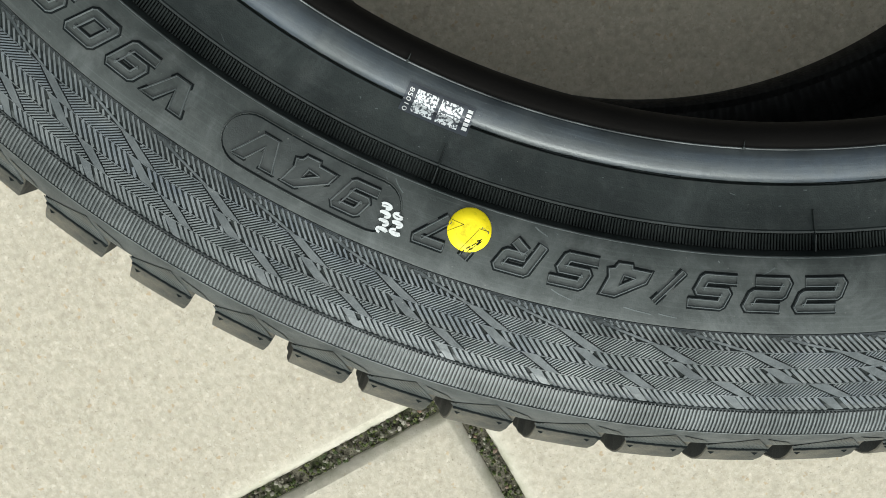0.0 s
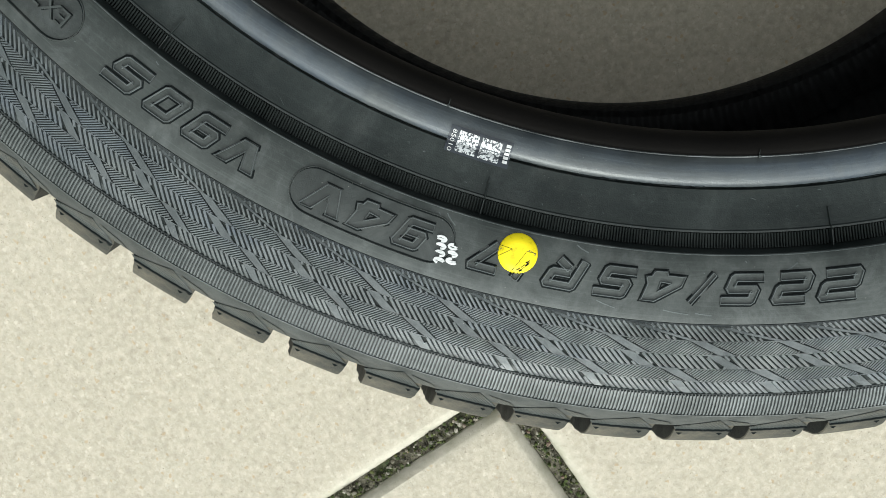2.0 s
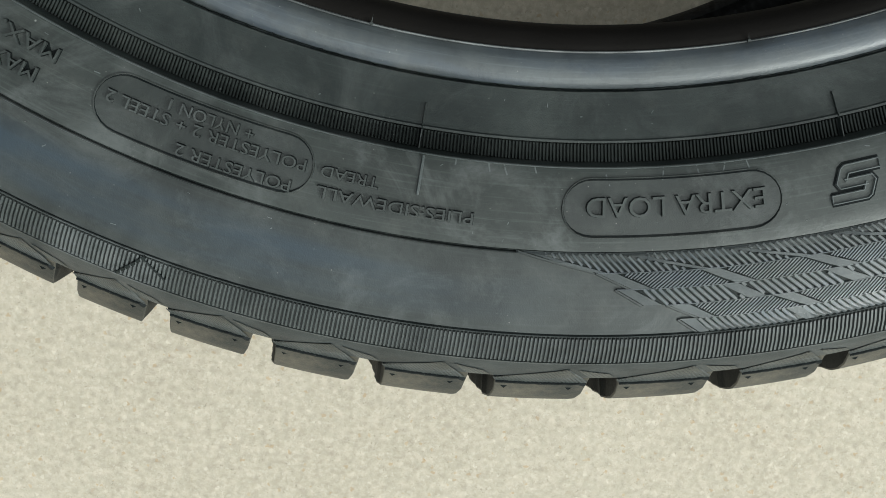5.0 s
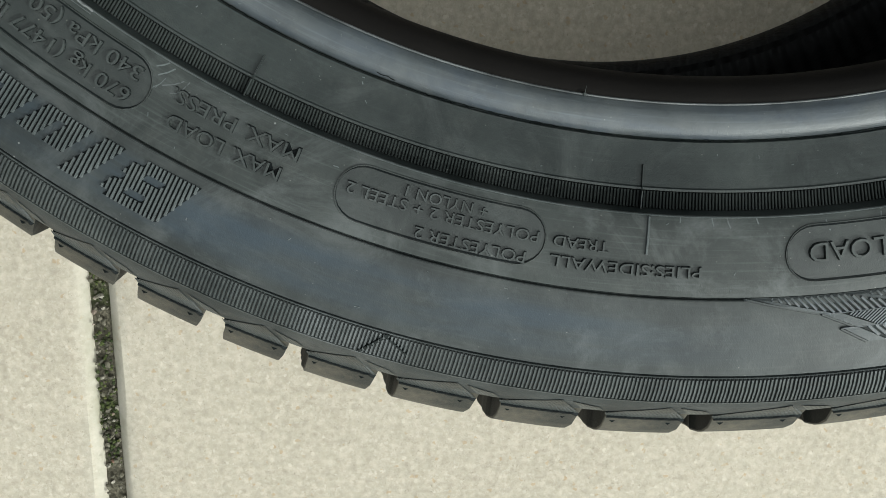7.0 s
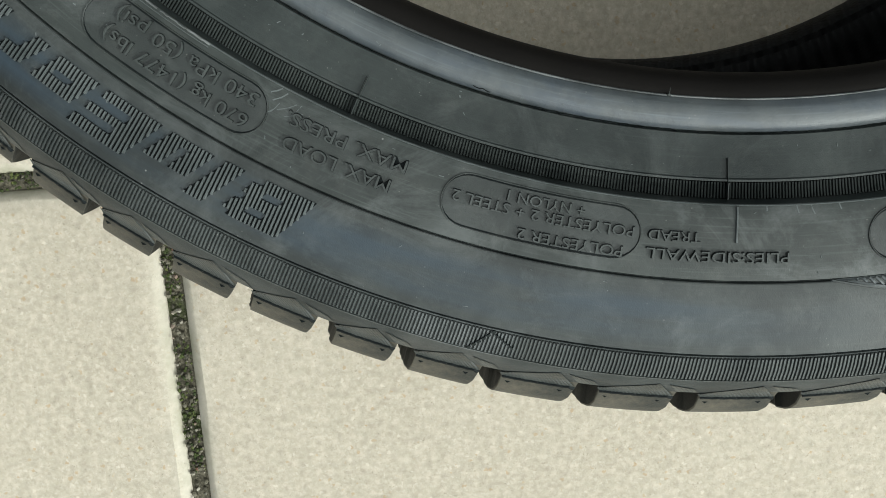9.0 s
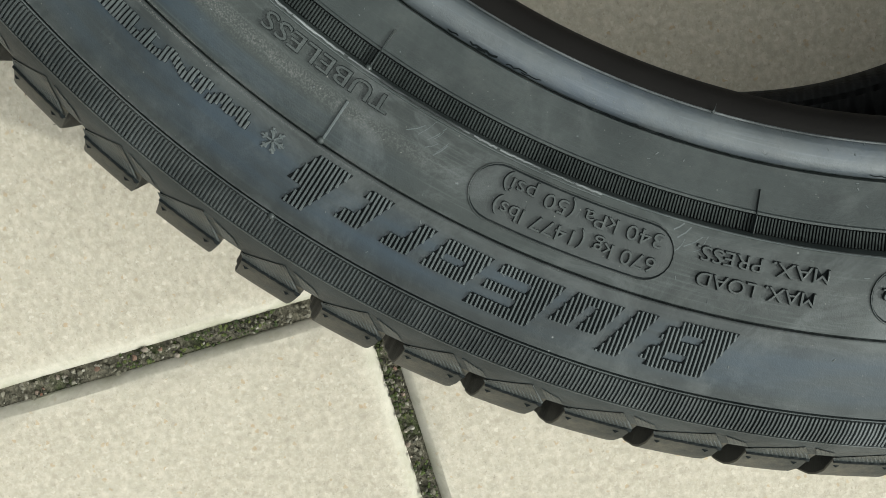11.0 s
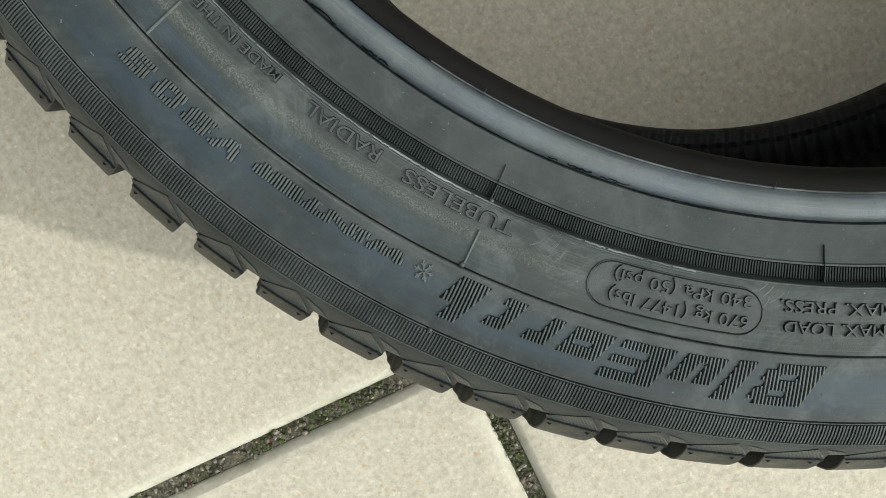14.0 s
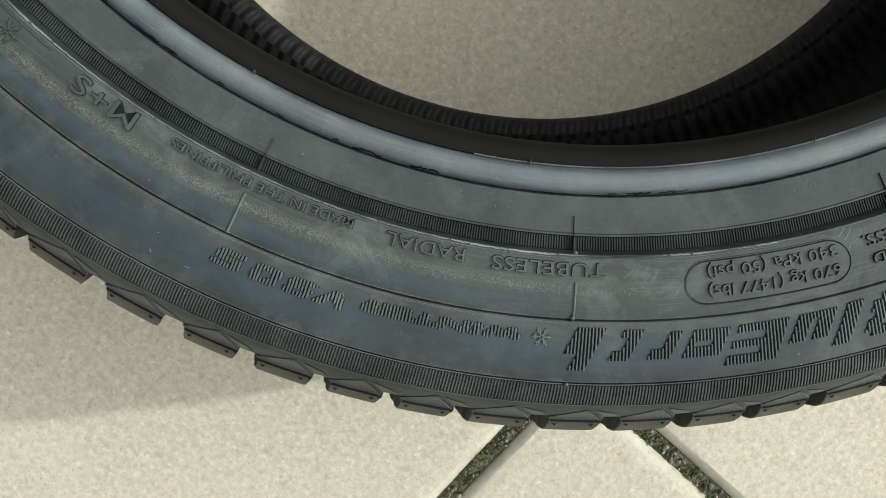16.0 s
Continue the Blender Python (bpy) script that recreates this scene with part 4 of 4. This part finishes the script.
h.make("mark_frame", M_LETTER, tyre, "raised thin frame round the snowflake", False)
snowflake(-91.7, 0.2660, 0.0029, M_CREST, "star_mark", "small hatched star mark")
hatched_word((("W", -92.7, -95.55), ("I", -95.3, -96.3), ("N", -96.0, -98.5), ("T", -98.0, -100.35), ("E", -99.7, -101.8), ("R", -101.2, -103.3)), 0.2633, 0.2683)
hatched_word((("V", -103.7, -106.2), ("9", -105.95, -108.2), ("0", -108.16, -110.45), ("5", -110.5, -112.9)), 0.2637, 0.2702)


def emblem(a0, a1, r0, r1, lean, *notches):
    """A slanting hatched block of the emblem; notches: cut-outs, as fractions (from, to) across and (from, to) outwards."""
    def spot(x, y):
        return radians(a0 + (a1 - a0) * x + lean * (y - 0.5)), r0 + (r1 - r0) * y

    inside = lambda x, y: 0 <= x <= 1 and not any(n0 < x < n1 and m0 < y < m1 for n0, n1, m0, m1 in notches)
    seat = Heap()
    xs = sorted({0.0, 0.5, 1.0} | {min(1.0, k) for q in notches for k in q[:2]})
    ys = sorted({k / 6 for k in range(7)} | {min(1.0, k) for q in notches for k in q[2:]})
    for xa, xb in zip(xs, xs[1:]):
        for ya, yb in zip(ys, ys[1:]):
            if inside((xa + xb) / 2, (ya + yb) / 2):
                seat.add([at(*spot(x, y), 0.00012) for x, y in ((xa, ya), (xb, ya), (xb, yb), (xa, yb))], [(0, 1, 2, 3)])
    h = Heap()
    pitch, steps = 0.216, 90
    a = a0 + abs(lean) / 2
    while a > a1 - abs(lean) / 2:
        run = []
        for q in range(steps + 1):
            y = q / steps
            x = (a - lean * (y - 0.5) - a0) / (a1 - a0)
            ok = inside(x, y)
            if ok:
                run.append((radians(a), r0 + (r1 - r0) * y))
            if (not ok or q == steps) and run:
                if len(run) > 4:
                    bar(h, [run[0], run[len(run) // 2], run[-1]], 0.00078, 0.0007, flat=0.5)
                run = []
        a -= pitch
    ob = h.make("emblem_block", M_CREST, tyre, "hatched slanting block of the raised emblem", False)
    # near-black seat, so that the gaps between bars look shaded
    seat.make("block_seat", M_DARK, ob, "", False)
    tagged(ob, kind="stuff")
    return ob


emblem(-67.7, -70.95, 0.2634, 0.2756, -1.35, (0.40, 0.70, 0.24, 0.38), (0.40, 0.70, 0.64, 0.78), (0.86, 1.0, 0.0, 0.14), (0.90, 1.0, 0.42, 0.58), (0.86, 1.0, 0.88, 1.0))
emblem(-71.8, -72.85, 0.2636, 0.2757, -1.4)
emblem(-73.3, -75.75, 0.2640, 0.2722, -0.9, (0.42, 0.60, 0.25, 1.0))
emblem(-76.5, -79.7, 0.2640, 0.2760, -1.15, (0.40, 1.0, 0.20, 0.40), (0.40, 1.0, 0.58, 0.76))
emblem(-80.1, -82.45, 0.2641, 0.2724, -0.85, (0.35, 0.80, 0.42, 0.62))
emblem(-83.2, -84.6, 0.2640, 0.2723, -0.9, (0.55, 1.0, 0.0, 0.62))
emblem(-85.7, -86.95, 0.2630, 0.2725, -1.0, (0.6, 1.0, 0.25, 0.68))
emblem(-88.25, -90.1, 0.2625, 0.2757, -1.3, (0.55, 1.0, 0.62, 1.0))


def disc(name, a, r, size, mat, label, lift):
    v, f, n = [at(radians(a), r, lift)], [], 40
    wob = random.Random(2)
    for ring in (0.5, 0.96, 1.0):
        for k in range(n):
            b = 2 * math.pi * k / n
            d = size * ring * (1 + 0.012 * wob.random())
            v.append(at(radians(a) + d * math.cos(b) / r, r + d * math.sin(b), lift if ring < 1 else -0.00005))
    for k in range(n):
        f.append((0, 1 + k, 1 + (k + 1) % n))
        for q in range(2):
            f.append((1 + q * n + k, 1 + q * n + n + k, 1 + q * n + n + (k + 1) % n, 1 + q * n + (k + 1) % n))
    return mesh(name, v, f, mat, tyre, label)


disc("paint_dot", 3.33, 0.2477, 0.0053, M_YELLOW, "round bright yellow paint dot", 0.00062)

# where the dot has flaked off the edge of the numeral below it
peel = Heap()
rng = random.Random(31)
for k in range(9):
    u = rng.uniform(0.05, 0.95)
    a, r = 4.28 - 0.85 * u + rng.uniform(-0.12, 0.16), 0.2484 + 0.0044 * u
    bar(peel, [(radians(a), r), (radians(a - rng.uniform(0.08, 0.22)), r + rng.uniform(0.0004, 0.0010))], rng.uniform(0.00015, 0.0004), 0.00070, flat=0.9)
for a0, b0, a1, b1 in ((2.12, 0.2465, 2.93, 0.2468), (2.93, 0.2468, 2.20, 0.2494), (3.81, 0.2468, 3.14, 0.2530), (3.81, 0.2466, 4.40, 0.2466), (4.16, 0.2492, 3.55, 0.2528)):
    bar(peel, [(radians(a0), b0), (radians((a0 + a1) / 2), (b0 + b1) / 2), (radians(a1), b1)], 0.00010, 0.00068, flat=0.9)
tagged(peel.make("flaked_paint", M_DARK, tyre, "black flaked gaps in the yellow dot", False), kind="stuff")

# rubbed white ink stamp: two short columns of worn bars
h = Heap()
rng = random.Random(9)
for col, count in ((0, 4), (1, 3)):
    for k in range(count):
        # each worn character is one bent stroke
        a, r = -1.12 - 0.08 * k + col * 0.72, 0.2550 - 0.0019 * k - col * 0.0008
        wide, tall, start = rng.uniform(0.26, 0.32), 0.00064, rng.choice((0.3, 1.8, 3.4))
        loop = [(radians(a + wide * math.cos(start + b * 0.55)), r + tall * math.sin(start + b * 0.55)) for b in range(9)]
        bar(h, loop, 0.00066, 0.00058, flat=0.9)
        bar(h, [(radians(a - 0.26), r + rng.uniform(-1, 1) * 0.0004), (radians(a + 0.26), r)], 0.0005, 0.00055, flat=0.9)
tagged(h.make("ink_stamp", M_WHITE, tyre, "worn white ink stamp", False), kind="stuff")

# film label on the bead, with plain pale blocks
def patch(name, a0, a1, r0, r1, lift, mat, label="", parent=None):
    v, f = [], []
    for i in range(13):
        for q in range(15):
            v.append(at(radians(a0 + (a1 - a0) * i / 12), r0 + (r1 - r0) * q / 14, lift))
    for i in range(12):
        for q in range(14):
            f.append((i * 15 + q, i * 15 + q + 1, i * 15 + 16 + q, i * 15 + 15 + q))
    return mesh(name, v, f, mat, parent or tyre, label)


film = patch("film_label", -3.05, 1.45, 0.2206, 0.2278, 0.00035, M_FILM, "clear film label printed with pale blocks")
rng = random.Random(12)
for b0 in (-2.36, -0.72):
    patch("print_block", b0, b0 + 1.42, 0.2214, 0.2271, 0.00075, M_PRINT, "square pale printed block", film)
h = Heap()
for a in (0.98,):
    for k in range(5):
        r = 0.2214 + k * 0.0011
        h.add([at(radians(a + da), r + dr, 0.00075) for da, dr in ((0, 0), (0.34, 0), (0.34, 0.0008), (0, 0.0008))], [(0, 1, 2, 3)])
h.make("print", M_WHITE, film, "pale printed blocks", False)
v, f = glyphs("85010")
mesh("printed_number", [at(radians(-2.86 + 0.30 * y), 0.2216 + 0.0060 * x, 0.0006 + 0.0002 * z) for x, y, z in v], f, M_WHITE, film, "white printed number", False)

# ragged pale flash along the inner edge of the lettered band, and scuffs across it
rng = random.Random(21)
edge = Heap()
a = -76.0
while a > -136.0:
    span = rng.uniform(1.0, 4.0)
    path = [(radians(a - span * k / 12), 0.24172 + rng.uniform(-1, 1) * 0.00012) for k in range(13)]
    bar(edge, path, rng.uniform(0.0003, 0.0007), 0.00040)
    a -= span + rng.uniform(0.0, 0.25)
tagged(edge.make("edge_flash", M_FLASH, tyre, "ragged pale rubber flash along the edge", False), kind="stuff")
rag = Heap()
for k in range(120):
    a = -180 + 3.0 * k
    path = [(radians(a + 3.0 * q / 12), 0.22500 + rng.gauss(0, 0.00007)) for q in range(13)]
    bar(rag, path, rng.choice((0.0002, 0.0003, 0.0005)), 0.0003, flat=0.7)
for k in range(26):
    a, span = rng.uniform(-135, -60), rng.uniform(0.3, 1.6)
    path = [(radians(a + span * q / 5), 0.2243 + rng.uniform(-1, 1) * 0.0003) for q in range(6)]
    bar(rag, path, rng.uniform(0.0002, 0.0006), 0.00022, flat=0.7)
tagged(rag.make("bead_flash", M_DARK, tyre, "ragged black rubber flash beside the bead", False), kind="stuff")
scuffs = Heap()
for a, r0, r1, tilt in ((-27.6, 0.2418, 0.2436, 0.1), (-28.7, 0.2416, 0.2440, -0.2), (-30.2, 0.2416, 0.2450, 0.2), (-31.9, 0.2416, 0.2445, -0.1), (-34.9, 0.2430, 0.2475, 0.4),
                        (-38.6, 0.2416, 0.2432, 0.1), (-40.2, 0.2416, 0.2440, 0.2), (-41.0, 0.2418, 0.2436, 0.1), (-42.7, 0.2416, 0.2430, 0.0), (-70.9, 0.2425, 0.2455, -0.6), (-71.3, 0.2420, 0.2440, -0.5),
                        (6.8, 0.2425, 0.2440, 0.8), (8.5, 0.2560, 0.2575, 1.2), (12.5, 0.2568, 0.2576, 1.5), (14.4, 0.2572, 0.2577, 1.0), (20.5, 0.2440, 0.2462, -0.9), (-1.5, 0.2425, 0.2450, 0.7), (-2.0, 0.2430, 0.2462, 0.8)):
    bar(scuffs, [(radians(a), r0), (radians(a + tilt * 0.4), (r0 + r1) / 2), (radians(a + tilt), r1)], 0.00035, 0.00006, flat=0.8)
for k in range(12):
    # fans of fine rubbing marks beside the load plate
    a = rng.choice((rng.uniform(-86.5, -82.9), rng.uniform(-71.2, -69.6)))
    r0, run = rng.uniform(0.2428, 0.2470), rng.uniform(0.0015, 0.0050)
    tilt = rng.uniform(-0.9, -0.2)
    bar(scuffs, [(radians(a), r0), (radians(a + tilt * 0.4), r0 + run * 0.5), (radians(a + tilt), r0 + run)], rng.uniform(0.00012, 0.0003), 0.00004, flat=0.8)
for k in range(260):
    # short nicks and lint: many on the bead, a few elsewhere
    if k < 130:
        a, r = rng.uniform(-138, -55), rng.choice((rng.uniform(0.2166, 0.2180), rng.uniform(0.2166, 0.2243)))
    else:
        a, r = rng.uniform(-140, 30), rng.choice((rng.uniform(0.2262, 0.2345), rng.uniform(0.2425, 0.2590), rng.uniform(0.2620, 0.2780)))
        if a > -40 and r > 0.26:
            continue
    da, dr = rng.gauss(0, 0.12), rng.gauss(0, 0.00035)
    bar(scuffs, [(radians(a), r), (radians(a + da), r + dr)], rng.uniform(0.00012, 0.0003), 0.00012, flat=0.8)
tagged(scuffs.make("scuffing", M_EDGE, tyre, "thin pale scuff marks", False), kind="stuff")
# worn triangle cut across the shoulder ribs
wear = Heap()
for k in range(6):
    u = k / 5
    bar(wear, [(radians(-57.35 + 1.0 * u), 0.2873 - 0.0060 * u), (radians(-57.20 + 1.0 * u), 0.2866 - 0.0060 * u)], 0.0011, 0.00108, flat=0.6)
    bar(wear, [(radians(-56.25 + 1.0 * u), 0.2811 + 0.0030 * u), (radians(-56.12 + 1.0 * u), 0.2817 + 0.0030 * u)], 0.0006, 0.00108, flat=0.6)
tagged(wear.make("wear_mark", M_FIELD, tyre, "small dark chevron wear mark", False), kind="stuff")

# ---- tread blocks round the shoulder ----
OVER = SHOULDER[:-1] + [(0.2960, 0.22025), (0.2979, 0.2181), (0.3006, 0.2141)]
SHO_R, SHO_Z = [p[0] for p in OVER], [p[1] for p in OVER]
SLIT = 0.2970


def shoulder_bar(heap, path, width, up):
    """A low raised line on the steep shoulder, along (turn, radius) points, heights from the tyre's middle plane."""
    k = len(heap.v)
    for i, (a, r) in enumerate(path):
        a0, r0 = path[max(i - 1, 0)]
        a1, r1 = path[min(i + 1, len(path) - 1)]
        d = Vector(((a1 - a0) * r, (r1 - r0) * 2.1)).normalized()
        for off, lift in ((-0.5, -0.0001), (-0.2, up), (0.2, up), (0.5, -0.0001)):
            aa, rr = a - d.y * off * width / r, r + d.x * off * width / 2.1
            z = float(np.interp(rr, SHO_R, SHO_Z)) + 0.5 * lift - ZC
            rr += 0.85 * lift
            heap.v.append((rr * math.cos(aa), rr * math.sin(aa), z))
    for i in range(len(path) - 1):
        for o in range(3):
            heap.f.append((k + i * 4 + o, k + i * 4 + o + 1, k + i * 4 + 5 + o, k + i * 4 + 4 + o))


# pale rubbing on the shoulder below the wear mark
rub = Heap()
rng = random.Random(57)
for k in range(60):
    a, r = rng.gauss(-53.8, 1.1), rng.uniform(0.2884, 0.2935)
    run = rng.uniform(0.15, 0.6)
    shoulder_bar(rub, [(radians(a), r), (radians(a + run), r + rng.uniform(-0.0006, 0.0003))], rng.uniform(0.00015, 0.0004), 0.00042)
tagged(rub.make("rub_mark", M_EDGE, tyre, "pale rubbing marks on the shoulder", False), kind="stuff")


def lens(u):
    """Depth of the hatched field above a block's slit, from one end (0) to past the other (1.25)."""
    return 0.0012 + 0.0060 * min(u, 0.97) if u < 0.98 else max(0.0012, 0.0044 - 0.0080 * (u - 0.98))


def outer(u):
    """Outer edge of the hatched field: the slit over the block, then the shoulder's edge."""
    return SLIT - 0.0002 if u < 0.98 else 0.29440


def bare(name, heap, mat):
    me = bpy.data.meshes.new(name)
    me.from_pydata(heap.v, [], heap.f)
    me.materials.append(mat)
    return me


def field_mesh(width):
    """Seat of the hatched field, darker than its bars to stand for shade between them."""
    w, h = radians(width), Heap()
    us = [0.01 + 0.96 * i / 14 for i in range(15)] + [0.985 + 0.26 * i / 4 for i in range(5)]
    for u in us:
        for q in range(5):
            r = outer(u) - lens(u) * 0.97 * q / 4
            a = -w / 2 + u * w - 0.9 * (outer(u) - r) / r
            z = float(np.interp(r, SHO_R, SHO_Z)) + 0.00010 - ZC
            h.v.append(((r + 0.00018) * math.cos(a), (r + 0.00018) * math.sin(a), z))
    h.f = [(i * 5 + q, i * 5 + q + 1, i * 5 + 6 + q, i * 5 + 5 + q) for i in range(19) if i != 14 for q in range(4)]
    return bare("hatch_seat", h, M_FLAT)


def hatch_mesh(width):
    w, h = radians(width), Heap()
    steps = int(1.24 * w * 0.295 / 0.00105)
    for i in range(steps):
        u = 0.02 + 1.22 * i / steps
        a, r1 = -w / 2 + u * w, outer(u)
        deep = lens(u) * 0.94
        shoulder_bar(h, [(a - 0.9 * deep * k / 2 / r1, r1 - deep * k / 2) for k in range(3)], 0.00072, 0.00024)
    return bare("tread_hatch", h, M_SHOULDER)


def lip_shade_mesh(width):
    """The shade of the undercut above the hatched field, as a dark strip thick at one end and running out to the other.
    """
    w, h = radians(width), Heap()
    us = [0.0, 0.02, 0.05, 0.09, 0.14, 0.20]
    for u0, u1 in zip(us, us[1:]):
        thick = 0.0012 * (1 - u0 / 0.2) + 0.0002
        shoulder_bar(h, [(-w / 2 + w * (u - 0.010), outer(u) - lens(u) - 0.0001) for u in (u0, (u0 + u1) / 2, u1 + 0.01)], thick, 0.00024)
    return bare("tread_lip_shade", h, M_DARK)


def slit_shade_mesh(width):
    """The fine slit between the hatched field and the block, hooked at one end: a raised dark line standing for its
    shade.
    """
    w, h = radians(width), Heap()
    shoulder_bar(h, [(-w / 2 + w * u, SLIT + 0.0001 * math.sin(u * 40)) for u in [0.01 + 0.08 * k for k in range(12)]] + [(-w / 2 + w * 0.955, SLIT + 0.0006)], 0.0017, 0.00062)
    return bare("tread_slit_shade", h, M_DARK)


def block_mesh(width, swell):
    """A shoulder block of the tread below the fine slit, centred on turn zero, heights from the tyre's middle plane."""
    rows = [  # radius, height, inset at one end, inset at the other (fractions of the width)
        (0.2938, 0.2190, 0.00, 0.00),
        (0.2946, 0.2222, 0.00, 0.00),
        (0.2951, 0.2216, 0.00, 0.00),
        (0.2960, 0.2202, 0.00, 0.00),
        (0.2979, 0.2180, 0.00, 0.01),
        (0.3006, 0.2140, 0.00, 0.04),
        (0.3032, 0.2094, -0.01, 0.08),
        (0.3047, 0.2056, -0.02, 0.12),
        (0.3051, 0.2040, -0.03, 0.14),
    ]
    # the far end below is ragged with torn flash
    torn = random.Random(int(width * 40))
    for k in range(1, 13):
        u = k / 12
        rows.append((0.3051 + 0.0023 * u ** 0.7, 0.2040 - 0.0280 * u, -0.03 - 0.19 * u + torn.uniform(-0.030, 0.012), 0.14 + 0.10 * u))
    rows = [(r * (1 + (swell - 1) * min(1.0, max(0.0, (r - 0.2979) / 0.003))), z, i0, i1) for r, z, i0, i1 in rows]
    n = 13
    w = radians(width)
    v, f = [], []
    for ri, (r, z, i0, i1) in enumerate(rows):
        a0, a1 = -w / 2 + i0 * w, w / 2 - i1 * w
        for k in range(n):
            u = k / (n - 1)
            u = 0.012 if k == 1 else 0.988 if k == n - 2 else u
            a = a0 + (a1 - a0) * u
            rr = r - 0.0005 if k in (0, n - 1) else r
            v.append((rr * math.cos(a), rr * math.sin(a), z - ZC))
    m = len(rows)
    for ri in range(m - 1):
        for k in range(n - 1):
            f.append((ri * n + k, ri * n + k + 1, ri * n + n + k + 1, ri * n + n + k))
    base = len(v)
    for ri, (r, z, i0, i1) in enumerate(rows):
        a0, a1 = -w / 2 + i0 * w, w / 2 - i1 * w
        rb = float(np.interp(-z, [-p[1] for p in CAVE], [p[0] for p in CAVE])) - 0.002
        for a in (a0 - 0.02 * w, a1 + 0.02 * w):
            v.append((rb * math.cos(a), rb * math.sin(a), z - ZC - 0.0005))
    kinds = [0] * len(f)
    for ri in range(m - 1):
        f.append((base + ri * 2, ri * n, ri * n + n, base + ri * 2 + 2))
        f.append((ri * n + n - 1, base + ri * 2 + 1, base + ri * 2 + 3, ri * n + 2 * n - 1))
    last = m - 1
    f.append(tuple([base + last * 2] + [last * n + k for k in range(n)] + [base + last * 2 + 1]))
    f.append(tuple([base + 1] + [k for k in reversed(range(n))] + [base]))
    # end walls take the dark material: shade between the blocks, as colour
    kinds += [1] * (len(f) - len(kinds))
    # wear wedges near both ends and mould hairs on the lower edge
    for u, r, z in ((0.11, 0.2990, 0.2167), (0.80, 0.2990, 0.2167)):
        a = -w / 2 + u * w
        k = len(v)
        for da, dr, dz, up in ((-0.0009, 0, 0, 0.0001), (0.0009, 0, 0, 0.0001), (-0.0002, 0.0008, -0.0013, 0.0001), (0.0, 0.0002, -0.0004, 0.0006)):
            rr = r + dr + up
            v.append((rr * math.cos(a + da / r), rr * math.sin(a + da / r), z + dz + up * 0.6 - ZC))
        f += [(k, k + 2, k + 3), (k + 2, k + 1, k + 3), (k + 1, k, k + 3)]
        kinds += [1, 1, 1]
    for u, s in ((0.18, 1), (0.80, -1)):
        a = -w / 2 + u * w
        k = len(v)
        for da, r, z in ((-0.00013, 0.3036, 0.2060), (0.00013, 0.3036, 0.2060), (0.0001, 0.3038, 0.2054), (0.0006 * s, 0.3046, 0.2062)):
            v.append((r * math.cos(a + da / r), r * math.sin(a + da / r), z - ZC))
        f += [(k, k + 1, k + 3), (k + 1, k + 2, k + 3), (k + 2, k, k + 3)]
        kinds += [1, 1, 1]
    me = bpy.data.meshes.new("tread_block")
    me.from_pydata(v, [], f)
    me.shade_smooth()
    me.set_sharp_from_angle(angle=radians(24))
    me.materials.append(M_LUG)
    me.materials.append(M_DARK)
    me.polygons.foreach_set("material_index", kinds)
    return me


# where each block begins round the tyre (degrees)
STARTS = [-123.3, -118.0, -112.9, -108.2, -103.6, -99.2, -94.8, -90.1, -85.7, -81.3, -77.1, -73.0, -68.5, -63.9, -59.6, -55.0, -49.85,
          -44.6, -39.3, -33.4, -27.5, -22.3, -17.2, -12.1, -7.3, -2.95, 1.2, 5.7, 10.1, 14.8, 19.0, 23.4]
more = [4.6, 4.9, 5.3, 5.0, 4.4, 4.5, 5.6, 5.9, 5.2, 4.7]
k = 0
while STARTS[-1] < 360 - 123.3 - 7.5:
    STARTS.append(STARTS[-1] + more[k % 10])
    k += 1
STARTS.append(360 - 123.3)
# the tread is a little out of round
ROUND_AT = (-180.0, -118.0, -100.0, -76.0, -50.0, -30.0, 20.0, 60.0, 236.0)
ROUND_BY = (1.0, 1.0, 0.9980, 1.0022, 1.0058, 1.0036, 1.0030, 1.0, 1.0)
BLOCKS = {}
for a, b in zip(STARTS, STARTS[1:]):
    width = round((b - a) * 0.755 * 4) / 4
    mid = a + width / 2
    swell = round(float(np.interp(mid, ROUND_AT, ROUND_BY)), 3)
    if width not in BLOCKS:
        BLOCKS[width] = (field_mesh(width), hatch_mesh(width), lip_shade_mesh(width), slit_shade_mesh(width))
    if (width, swell) not in BLOCKS:
        BLOCKS[width, swell] = block_mesh(width, swell)
    for name, data in zip(("tread_block", "hatch_seat", "tread_hatch", "tread_lip_shade", "tread_slit_shade"), (BLOCKS[width, swell],) + BLOCKS[width]):
        ob = new(name, data)
        ob.parent = tyre
        ob.matrix_basis = pose(0, 0, ZC, 0, 0, mid)
        if name == "tread_hatch":
            tagged(ob, kind="stuff")
    lower = new("tread_block", BLOCKS[width, swell])
    lower.parent = tyre
    lower.matrix_basis = pose(0, 0, ZC, 0, 0, mid + 2.0) @ pose(0, 0, 0, 180, 0, 0)
